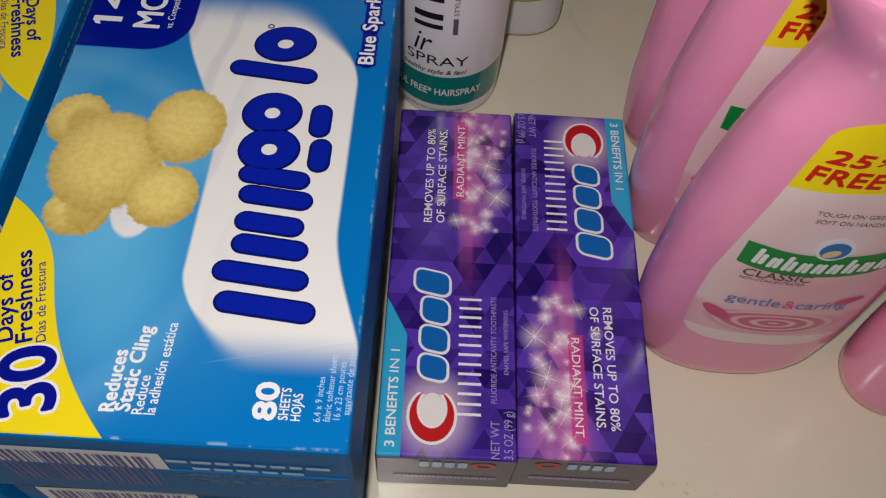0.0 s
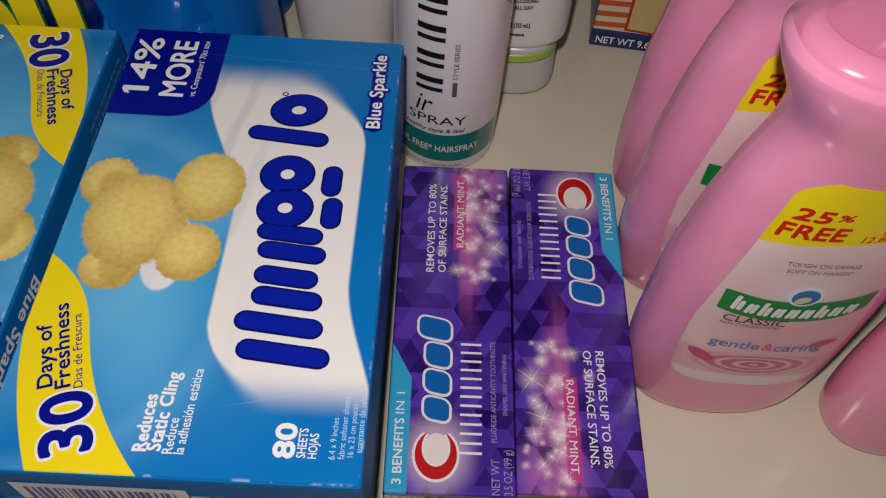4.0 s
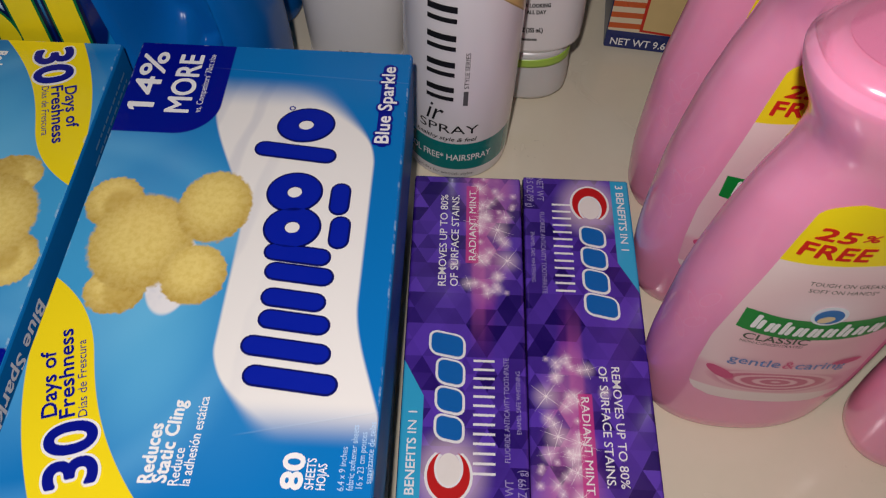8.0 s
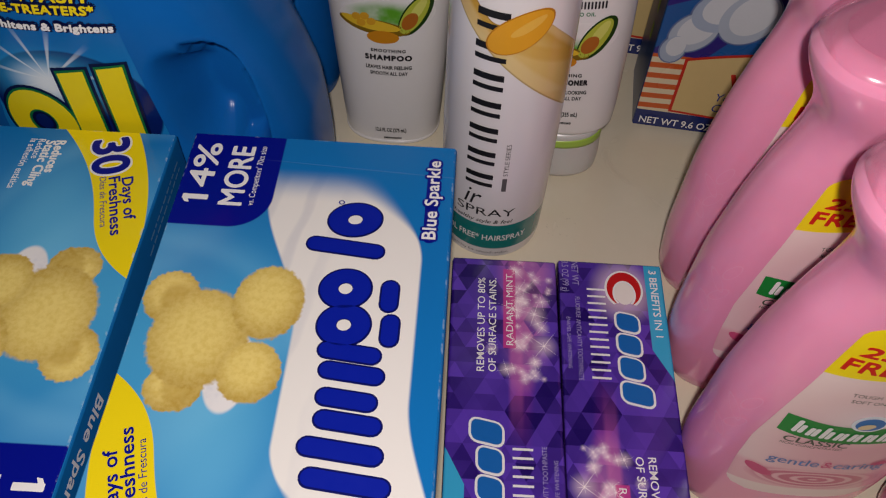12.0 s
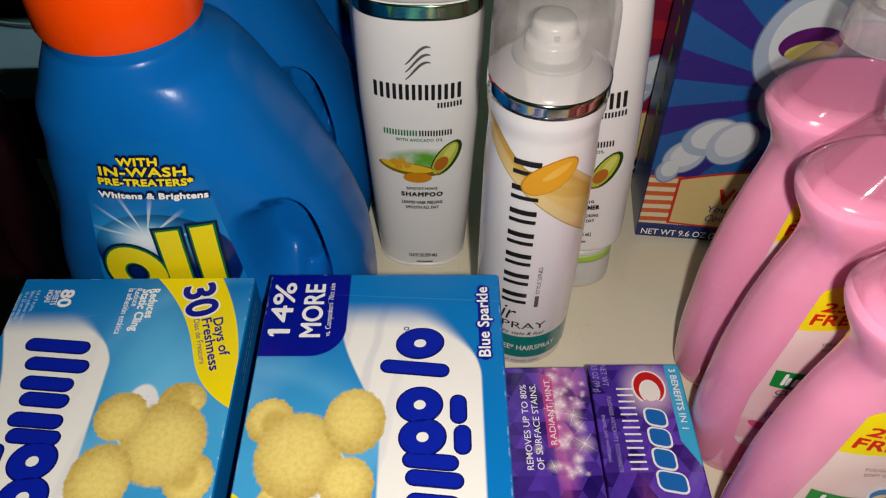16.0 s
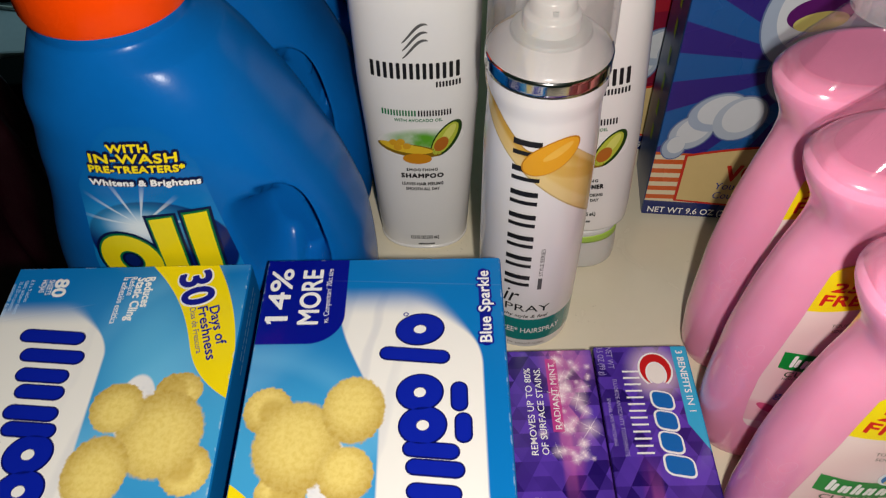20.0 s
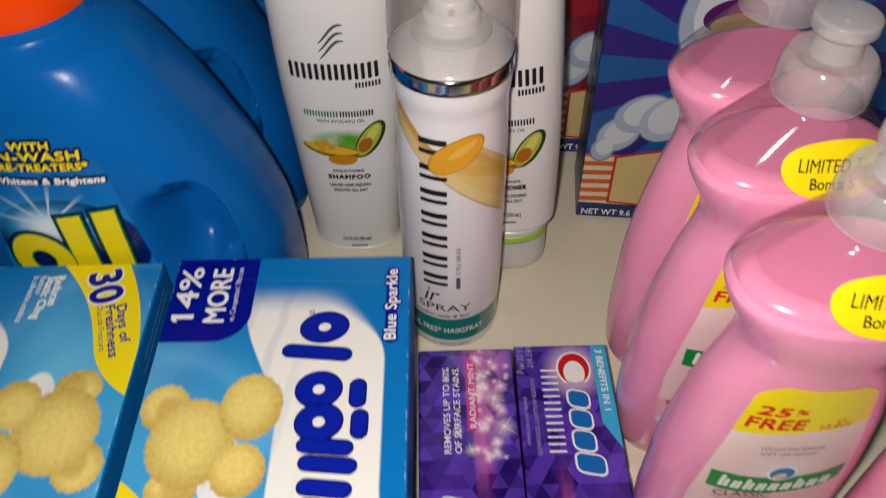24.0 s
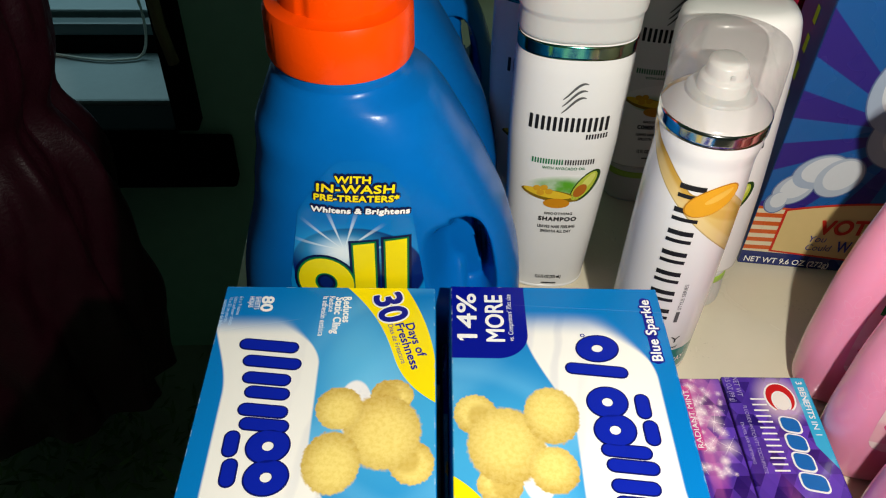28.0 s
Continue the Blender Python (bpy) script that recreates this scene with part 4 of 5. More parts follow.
def jug(m, label):
    j = empty("detergent_jug", m, label, "jug", "detergent jugs")
    bm = loft(JUG, 110, 224)
    # grip: both flanks are scooped towards each other and pierced where they come near
    gone = []
    for v in bm.verts:
        z = (v.co.z - 0.107) / 0.0395
        x = (v.co.x - 0.0505 + 0.0072 * z) / 0.0212
        rho = (abs(x) ** 2.7 + abs(z) ** 2.7) ** (1 / 2.7)
        if rho < 1.0 and abs(v.co.y) > 0.001:
            s = min(1.0, (1.0 - rho) / (0.72 if x < 0 else 0.24))
            s = s * s * (3 - 2 * s)
            v.co.y *= 1 - 0.65 * s
            xi, zi = (x - 0.6) / 0.14, z / 0.5
            if abs(xi) ** 2.5 + abs(zi) ** 2.5 < 1.0:
                gone.append(v)
    bmesh.ops.delete(bm, geom=gone, context="VERTS")
    rim = [e for e in bm.edges if len(e.link_faces) == 1]
    bmesh.ops.bridge_loops(bm, edges=rim)
    bmesh.ops.recalc_face_normals(bm, faces=bm.faces[:])
    part("jug_body", bm, jug_mat, j, "glossy blue moulded body with a pierced handle", True)
    # cap: knurled skirt, shoulder and pouring cup
    cx = -0.0145
    cap = bmesh.new()
    rows = []
    for z, r in ((0.2225, 0.0366), (0.225, 0.0376), (0.2465, 0.0372), (0.25, 0.0356), (0.251, 0.0314), (0.2525, 0.0299), (0.295, 0.0286), (0.298, 0.0272), (0.2985, 0.02)):
        ring = []
        for i in range(120):
            w = 2 * math.pi * i / 120
            k = r * (1 - (0.012 if i % 2 and 0.2245 < z < 0.247 else 0.0)) * (1 - (0.03 if z > 0.2515 and i % 20 < 3 else 0))
            ring.append(cap.verts.new((cx + k * math.cos(w), k * math.sin(w), z)))
        rows.append(ring)
    for p, q in zip(rows, rows[1:]):
        for i in range(120):
            cap.faces.new((p[i], p[(i + 1) % 120], q[(i + 1) % 120], q[i]))
    cap.faces.new(rows[-1])
    cap.faces.new(rows[0][::-1])
    part("cap", crisp(cap, 40), orange_mat, j, "bright orange ribbed screw cap", True)
    lab = lambda k: front(JUG, k)
    hi = lambda u: 0.1862 - 30.0 * max(0.0, abs(u + 0.003) - 0.009) ** 2
    sheet = shell(lambda u: 0.03, hi, -0.0455, 0.0315, 40, 40)
    for v in sheet.verts:
        v.co.x = -0.003 + (v.co.x + 0.003) * (1.0 - 0.3 * max(0.0, min(1.0, (v.co.y - 0.1) / 0.075)))
    part("label", bend(sheet, lab(0.0003)), jug_print, j, "blue paper label with a white starburst", True)

    yellow_lines = (("WITH", 0.0182, 0.0039, -0.006, 0.1744, 0.08), ("IN-WASH", 0.0402, 0.0046, -0.005, 0.1686, 0.08), ("PRE-TREATERS*", 0.0442, 0.0036, -0.0048, 0.1633, 0.08))
    white_lines = (("Whitens & Brightens", 0.0512, 0.0033, -0.003, 0.1557, 0.12),)
    for lines, colour in ((yellow_lines, ("yellow", YELLOW)), (white_lines, ("white", WHITE))):
        for q, w, h, u, v, lean in lines:
            rim = bmesh.new()
            for k in range(8):
                a = math.pi * k / 4
                join(rim, bend(text(q, w, h, u + 0.0011 * math.cos(a), v + 0.0011 * math.sin(a), align="C", shear=lean, bold=0.02, space=1.06, turn=0.8), lab(0.0005 + 0.00004 * k), 0.006))
            part("lettering_rim", rim, ink("dark_navy", (0.002, 0.005, 0.05)), j)
            face = heavy((q, w, h, u, v), {"align": "C", "shear": lean, "space": 1.06, "turn": 0.8}, 0.00024, lambda k: lab(0.0014 + k), 0.0025)
            part("lettering", face, ink(*colour), j)
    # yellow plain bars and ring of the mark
    for g, lift, colour in ((0.0024, 0.0007, ("dark_navy", (0.002, 0.005, 0.05))), (0.001, 0.0009, ("leaf", (0.0, 0.16, 0.05))), (0.0, 0.0012, ("yellow", YELLOW))):
        b = bmesh.new()
        for x, top in ((-0.0022, 0.1355), (0.0154, 0.139)):
            q = [(x - 0.0058, 0.085), (x + 0.0058, 0.085), (x + 0.0058, top), (x - 0.0058, top - 0.002)]
            cx0, cy0 = sum(p[0] for p in q) / 4, sum(p[1] for p in q) / 4
            polygon([(px + math.copysign(g, px - cx0), py + math.copysign(g, py - cy0)) for px, py in q], b)
        disc(-0.0245, 0.1035, 0.0158 + g, 0.0185 + g, 0, 3, 30, max(0.05, (0.0062 - g) / (0.0155 + g)), b)
        part("brand_mark", bend(b, lab(lift)), ink(*colour), j, "bold yellow rounded brand mark edged in green")
    return j


JX, JY = -0.165, 0.329
first = jug(pose(JX, JY, 0, 0, 0, -3.4), "blue detergent jug with an orange cap and label")
for dx, dy, r in ((-0.004, 0.112, -2), (0.006, 0.224, 0)):
    tagged(copy_thing(first, pose(JX + dx, JY + dy, 0, 0, 0, r)), "blue detergent jug with an orange cap, behind another jug")

# ---- shampoo and conditioner bottles ----
SHAMPOO = [
    (0.000, 0, 0, 0.0266, 0.0205, 2.4), (0.004, 0, 0, 0.029, 0.023, 2.4), (0.03, 0, 0, 0.0307, 0.0235, 2.4), (0.09, 0, 0, 0.0338, 0.0237, 2.4), (0.14, 0, 0, 0.036, 0.0237, 2.4),
    (0.186, 0, 0, 0.0362, 0.0234, 2.4), (0.191, 0, 0, 0.0355, 0.023, 2.4), (0.201, 0, 0, 0.0355, 0.023, 2.4),
]
SHCAP = [(0.2015, 0, 0, 0.0355, 0.023, 2.4), (0.204, 0, 0, 0.0362, 0.0236, 2.4), (0.215, 0, 0, 0.0362, 0.0238, 2.4), (0.219, 0, 0, 0.0376, 0.0247, 2.4), (0.231, 0, 0, 0.0378, 0.025, 2.4), (0.238, 0, 0, 0.036, 0.0237, 2.4), (0.241, 0, 0, 0.031, 0.02, 2.4)]
COND = [
    (0.0365, 0, 0, 0.0275, 0.0185, 2.4), (0.0395, 0, 0, 0.0307, 0.0207, 2.4), (0.065, 0, 0, 0.0326, 0.0215, 2.4), (0.12, 0, 0, 0.0348, 0.0225, 2.4), (0.175, 0, 0, 0.0352, 0.0225, 2.4),
    (0.205, 0, 0, 0.0345, 0.0215, 2.6), (0.221, 0, 0, 0.0325, 0.0195, 2.8), (0.2265, 0, 0, 0.029, 0.0165, 3.0), (0.228, 0, 0, 0.024, 0.012, 3.0),
]
CONDCAP = [(0.0, 0, 0, 0.0225, 0.0168, 2.3), (0.0025, 0, 0, 0.0245, 0.0182, 2.3), (0.015, 0, 0, 0.0256, 0.019, 2.3), (0.036, 0, 0, 0.0256, 0.019, 2.3)]


def reflection_band_art(name, tones):
    """Brushed foil; streaks of reflected surroundings are painted into its base colour."""
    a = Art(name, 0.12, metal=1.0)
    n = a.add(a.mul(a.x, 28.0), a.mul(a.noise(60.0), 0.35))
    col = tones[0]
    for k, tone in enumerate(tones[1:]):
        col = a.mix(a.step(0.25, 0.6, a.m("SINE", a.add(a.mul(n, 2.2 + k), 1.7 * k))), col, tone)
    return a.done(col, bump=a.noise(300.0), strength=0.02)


# first tone is the metal, later tones are painted-in reflections
foil_green = reflection_band_art("green_foil", ((0.05, 0.22, 0.16), (0.35, 0.42, 0.22), (0.1, 0.4, 0.3)))
foil_gold = reflection_band_art("mirror_foil", ((0.75, 0.75, 0.72), (0.6, 0.55, 0.3), (0.5, 0.5, 0.5)))


def fruit_art():
    """Pale green wash behind the fruit, fading into white."""
    a = Art("fruit_wash", 0.3)
    f = a.mul(a.blob(a.x, a.z, 0.001, 0.0975, 0.0175, 0.0075, 0.5), a.step(0.05, 0.7, a.noise(70.0)))
    return a.done(a.mix(f, (0.8, 0.79, 0.77), (0.1, 0.36, 0.02)))


fruit_print = fruit_art()


def hair_print(t, rows, base, kind, lines, kd, low):
    """The printed front shared by shampoo and conditioner; base shifts it upwards."""
    lab = lambda k: front(rows, k)
    bk = ("black", BLACK)

    def words(rws, colour, lift=0.0004):
        for row, grow, spread in rws:
            part("lettering", heavy(row, {"align": "C", "space": spread}, grow, lambda k: lab(lift + k), 0.0025, 6), ink(*colour), t)

    for k in range(3):
        b, z = bmesh.new(), base + 0.0618 + 0.0048 * k
        lo = lambda u, z=z: z + 0.0058 * math.sin((u + 0.008) / 0.016 * math.pi - 1.57) + 0.0017 * math.sin((u + 0.008) / 0.016 * math.pi)
        hi = lambda u, lo=lo: lo(u) + 0.0002 + 0.0021 * math.sin(max(0.0, min(1.0, (u + 0.008) / 0.0165)) * math.pi)
        part("swirl_mark", bend(shell(lo, hi, -0.0065, 0.0075, 14, 1), lab(0.0004)), ink("dark_grey", (0.1, 0.1, 0.1)), t)
    marks("brand_mark", 14, -0.025, base + 0.0435, 0.051, 0.0105, lab(0.0004), ink(*bk), t, 0.55, 0.0, "black bar of the brand mark")
    marks("line_mark", 8, 0.0112, base + 0.0378, 0.0145, 0.0038, lab(0.0004), ink(*bk), t, 0.6)
    marks("range_mark", 12, -0.0205, base + 0.0178, 0.0205, 0.0042, lab(0.0004), ink("leaf", (0.01, 0.16, 0.06)), t, 0.55, 0.0, "green bar of the range mark")
    marks("range_mark", 12, 0.0005, base + 0.0178, 0.0198, 0.0042, lab(0.0004), ink(*bk), t, 0.55)
    words([(("WITH AVOCADO OIL", 0.028, 0.0021, 0.0005, base + 0.0138), 0.00008, 1.1)], ("leaf", (0.01, 0.16, 0.06)))
    # avocado half, gold drop and bowl
    wash = disc(0.001, base - 0.002, 0.026, 0.0115, 8, 5, 40)
    part("fruit_wash", bend(wash, lab(0.0002)), fruit_print, t)
    for cu, cv, ru, rv, tn, nm, colr in ((0.0165, 0.0, 0.0145, 0.0068, 60, "avocado_skin", (0.014, 0.05, 0.006)), (0.0158, 0.0, 0.013, 0.0053, 60, "avocado_flesh", (0.44, 0.5, 0.05)), (0.0178, 0.0035, 0.0078, 0.0026, 60, "avocado_glow", (0.62, 0.64, 0.14)), (0.0135, -0.0035, 0.0058, 0.0038, 60, "avocado_stone", (0.42, 0.13, 0.015)),
                                         (-0.0055, -0.008, 0.0195, 0.0048, -8, "gold_dish", (0.22, 0.13, 0.008)), (-0.0075, -0.0065, 0.0162, 0.0033, -8, "gold_oil", (0.76, 0.5, 0.03)), (-0.001, -0.0142, 0.0088, 0.0042, 0, "gold_capsule", (0.6, 0.24, 0.01))):
        lift = {"avocado_skin": 0.0003, "avocado_flesh": 0.00045, "avocado_glow": 0.00052, "avocado_stone": 0.0006, "gold_dish": 0.00045, "gold_oil": 0.0006, "gold_capsule": 0.0008}[nm]
        part(nm, bend(disc(cu, base + cv, ru, rv, tn, 3, 26), lab(lift)), ink(nm, colr), t)
    for q in ((-0.015, -0.0025), (-0.0105, -0.0015), (-0.007, -0.0045), (-0.0125, -0.006)):
        part("gold_bead", bend(disc(q[0], base + q[1], 0.0026, 0.0023, 30, 2, 14), lab(0.0008)), ink("bead", (0.66, 0.34, 0.02)), t)
    words([(("SMOOTHING", 0.019, 0.002, 0.0015, base - 0.0245), 0.00014, 1.25), ((kind, 0.0257, 0.0033, 0.0015, base - 0.0301), 0.0003, 1.2),
           ((lines[0], 0.0255, 0.0024, 0.0015, base - 0.0365), 0.00012, 1.08), ((lines[1], 0.021, 0.0024, 0.0015, base - 0.0408), 0.00012, 1.08), ((kd, 0.0185, 0.003, 0.0015, base - low), 0.00012, 1.05)], bk)
    part("code_print", bend(bars(8, -0.003, base - low - 0.006, 0.011, 0.0016, 0.8), lab(0.0004)), ink(*bk), t)


def shampoo(m, label):
    t = empty("shampoo_bottle", m, label, "bottle", "hair bottles")
    part("bottle_body", loft(SHAMPOO, 40, 64), white_plastic, t, "", True)
    part("foil_band", loft(SHAMPOO, 6, 64, 0.1915, 0.2005, True, 0.0004), foil_green, t, "shiny green foil band with painted reflection streaks", True)
    part("cap", loft(SHCAP, 30, 64), cap_grey, t, "pale grey plastic cap", True)
    part("base_rim", loft([(0.0, 0, 0, 0.0272, 0.0211, 2.4), (0.003, 0, 0, 0.0295, 0.0235, 2.4), (0.0045, 0, 0, 0.0293, 0.0233, 2.4)], 6, 64), white_plastic, t, "", True)
    hair_print(t, SHAMPOO, 0.0985, "SHAMPOO", ("LEAVES HAIR FEELING", "SMOOTH ALL DAY"), "12.6 FL OZ (375 mL)", 0.086)
    return t


def conditioner(m, label):
    t = empty("conditioner_bottle", m, label, "bottle", "hair bottles")
    part("bottle_body", loft(COND, 44, 64), white_plastic, t, "", True)
    cap = part("cap", loft(CONDCAP, 10, 64), cap_grey, t, "grey flip cap that the bottle stands on", True)
    part("cap_band", loft(CONDCAP, 4, 64, 0.0262, 0.0318, True, 0.0004), lime_mat, cap, "lime green band", True)
    hair_print(t, COND, 0.1065, "CONDITIONER", ("LEAVES HAIR LOOKING", "SMOOTH ALL DAY"), "12 FL OZ (355 mL)", 0.053)
    return t


sham = shampoo(pose(-0.0433, 0.3915, 0, 0, 0, -4.4), "white shampoo bottle with avocado print, green foil band")
cond = conditioner(pose(0.0575, 0.362, 0.0018, 0, -4.6, -9), "white upside-down conditioner bottle on a grey cap")
copy_thing(sham, pose(-0.05, 0.458, 0, 0, 0, -4))
copy_thing(cond, pose(0.046, 0.485, 0, 0, -0.5, -5))

# ---- hairspray ----
SPRAY = [
    (0.0, 0, 0, 0.0247, 0.0247, 2), (0.003, 0, 0, 0.0272, 0.0272, 2), (0.012, 0, 0, 0.028, 0.028, 2), (0.082, 0, 0, 0.0288, 0.0288, 2), (0.144, 0, 0, 0.0285, 0.0285, 2),
    (0.175, 0, 0, 0.0275, 0.0275, 2), (0.1852, 0, 0, 0.0288, 0.0288, 2), (0.1995, 0, 0, 0.0288, 0.0288, 2), (0.2008, 0, 0, 0.0278, 0.0278, 2), (0.2035, 0, 0, 0.0252, 0.0252, 2), (0.2062, 0, 0, 0.0215, 0.0215, 2), (0.208, 0, 0, 0.0182, 0.0182, 2), (0.2084, 0, 0, 0.0165, 0.0165, 2),
]


def spray_art():
    a = Art("hairspray_print", 0.2, coat=0.35)
    w = a.m("ARCTAN2", a.x, a.mul(a.y, -1.0))
    s, z = a.mul(w, 0.0282), a.z
    col = (0.8, 0.78, 0.77)
    # gold swoosh: steep falling lower edge, shallow upper edge
    lo = a.add(0.1635, a.mul(a.add(s, 0.03), -0.93))
    hi = a.add(0.179, a.mul(a.add(s, 0.03), -0.95), a.mul(a.step(-0.012, 0.012, s), 0.0235))
    inside = a.mul(a.step(0.0, 0.0006, a.sub(z, lo)), a.step(0.0, 0.0006, a.sub(hi, z)))
    tone = a.mix(a.step(0.0, 0.02, a.sub(hi, z)), (0.58, 0.33, 0.04), (0.76, 0.54, 0.17))
    tone = a.mix(a.mul(a.step(0.3, 0.9, a.m("SINE", a.add(a.mul(z, 260.0), a.mul(s, 120.0)))), 0.6), tone, (0.66, 0.38, 0.05))
    col = a.mix(inside, col, tone)
    rim = a.mul(inside, a.step(0.0016, 0.0008, a.sub(z, lo)))
    col = a.mix(a.mul(rim, 0.8), col, (0.25, 0.15, 0.02))
    rim_hi = a.mul(inside, a.step(0.0013, 0.0006, a.sub(hi, z)))
    col = a.mix(a.mul(rim_hi, 0.6), col, (0.3, 0.18, 0.03))
    pale = a.mul(inside, a.step(0.35, 0.9, a.m("SINE", a.add(a.mul(z, 190.0), a.mul(s, 175.0)))))
    col = a.mix(a.mul(pale, 0.4), col, (0.84, 0.7, 0.38))
    col = a.mix(a.rect(s, z, -0.12, 0.12, 0.0108, 0.0314), col, (0.0, 0.21, 0.2))
    return a.done(col, rough=a.add(0.16, a.mul(a.noise(30.0), 0.1)), bump=a.noise(70.0), strength=0.03)


hs = empty("hairspray_can", pose(0.0162, 0.3103, 0, 0, 0, -3), "white hairspray bottle with gold swoosh, clear cap", "bottle")
part("bottle_body", loft(SPRAY, 60, 64), spray_art(), hs, "", True)
part("foil_band", loft(SPRAY, 4, 64, 0.1912, 0.1996, True, 0.0005), foil_gold, hs, "mirror metal band with painted reflection streaks", True)
part("valve_ring", loft([(0.2058, 0, 0, 0.0182, 0.0182, 2), (0.2072, 0, 0, 0.0187, 0.0187, 2), (0.2094, 0, 0, 0.018, 0.018, 2), (0.2104, 0, 0, 0.014, 0.014, 2)], 12, 48), cap_grey, hs, "", True)
pump = part("pump_head", loft([(0.209, 0, 0, 0.0128, 0.0128, 2), (0.2105, 0, 0, 0.0132, 0.0132, 2), (0.2165, 0, 0, 0.0128, 0.0128, 2), (0.2178, 0, 0, 0.0118, 0.0118, 2), (0.219, 0, 0, 0.0106, 0.0106, 2), (0.2245, 0, 0.0005, 0.01, 0.01, 2.1), (0.2268, 0, 0.001, 0.0082, 0.0082, 2.1), (0.2273, 0, 0.001, 0.005, 0.005, 2)], 30, 40), pump_mat, hs, "white spray button", True)
part("nozzle", box(-0.0012, 0.0012, -0.0112, -0.0092, 0.2205, 0.2228, 0.0003), cap_grey, pump)
DOME = [(0.1998, 0, 0, 0.0289, 0.0289, 2), (0.206, 0, 0, 0.0289, 0.0289, 2), (0.222, 0, 0, 0.0286, 0.0286, 2), (0.2335, 0, 0, 0.028, 0.028, 2), (0.2375, 0, 0, 0.0268, 0.0268, 2), (0.2388, 0, 0, 0.0238, 0.0238, 2)]
dome = loft(DOME, 26, 64, close=False)
top_ring = [v for v in dome.verts if abs(v.co.z - 0.2388) < 1e-6]
dome.faces.new(top_ring)
part("clear_cap", dome, clear_dome, hs, "clear plastic over-cap", True)
wp = lambda k: wrap(SPRAY, k)
turned = lambda bm: bend(bm, lambda u, v: Vector((-v, u, 0)))


def can_word(bm, colour, dx, dz, lift=0.0004, name="lettering", label=""):
    for p in bm.verts:
        p.co = Vector((p.co.x + dx, p.co.y + dz, 0))
    part(name, bend(bm, wp(lift)), ink(*colour), hs, label)


for k in range(7):
    z0 = 0.0625 + 0.0157 * k
    for q, (za, zb) in enumerate(((0.0, 0.0026), (0.0056, 0.009))):
        can_word(polygon([(-0.0165, z0 + za), (-0.0025, z0 + za), (-0.0025, z0 + zb), (-0.0165, z0 + zb)]), ("black", BLACK), 0, 0, name="brand_mark", label="black bar of the upright brand mark" if k == q == 0 else "")
can_word(turned(text("STYLE SERIES", 0.022, 0.0022, 0, 0)), ("black", BLACK), 0.0045, 0.0715)
part("line_mark", bend(polygon([(0.0022, 0.06), (0.0045, 0.06), (0.0045, 0.0695), (0.0022, 0.0695)]), wp(0.0004)), ink("dark_grey", (0.1, 0.1, 0.1)), hs)
can_word(text("ir", 0.0095, 0.0125, 0, 0, shear=0.3), ("black", BLACK), -0.0165, 0.047)
can_word(text("SPRAY", 0.0315, 0.0058, 0, 0), ("black", BLACK), -0.0205, 0.0396)
can_word(text("healthy style & feel", 0.033, 0.0028, 0, 0, shear=0.25, bold=0.01), ("black", BLACK), -0.0225, 0.0338)
can_word(text("ALCOHOL FREE* HAIRSPRAY", 0.062, 0.0046, 0, 0, bold=0.012), ("white", WHITE), -0.0425, 0.0186)
can_word(text("humidity for smooth styles.", 0.034, 0.0023, 0, 0), ("dark_grey", (0.1, 0.1, 0.1)), -0.0235, 0.0064)
for r, lift, nm, colr in ((1.06, 0.0005, "capsule_edge", (0.5, 0.2, 0.01)), (1.0, 0.0007, "capsule", (0.76, 0.36, 0.02)), (0.55, 0.0009, "capsule_glint", (0.8, 0.46, 0.07))):
    b = disc(0.002 + (0.003 if r < 0.6 else 0), 0.1568 + (0.0035 if r < 0.6 else 0), 0.0152 * r, 0.0076 * r * (0.5 if r < 0.6 else 1), 36, 4, 36)
    part(nm, bend(b, wp(lift)), ink(nm, colr), hs, "orange capsule print" if r == 1.0 else "")

# ---- cereal boxes ----
BW, BH, BD = 0.195, 0.29, 0.052


def cereal_art(name, ray_a, ray_b):
    a = Art(name, 0.25, coat=0.2)
    u, v = a.x, a.z
    du, dv = a.sub(u, 0.085), a.sub(v, 0.13)
    ang = a.m("ARCTAN2", dv, du)
    ray = a.step(-0.05, 0.05, a.m("SINE", a.add(a.mul(ang, 13.0), 0.6)))
    col = a.mix(ray, ray_a, ray_b)
    foot = a.step(0.0138, 0.0134, v)
    col = a.mix(foot, col, (0.012, 0.025, 0.14))
    stripe = a.step(-0.1, 0.1, a.m("SINE", a.add(a.mul(a.add(v, a.mul(u, -0.04)), 790.0), 0.4)))
    st = a.mix(stripe, (0.72, 0.62, 0.42), (0.6, 0.1, 0.015))
    zone = a.mul(a.step(0.0134, 0.0138, v), a.step(0.058, 0.0575, v), a.step(0.05, 0.0495, u))
    col = a.mix(zone, col, st)
    return a.done(col, rough=a.add(0.2, a.mul(a.noise(14.0), 0.14)), bump=a.noise(30.0), strength=0.06, distance=0.001)


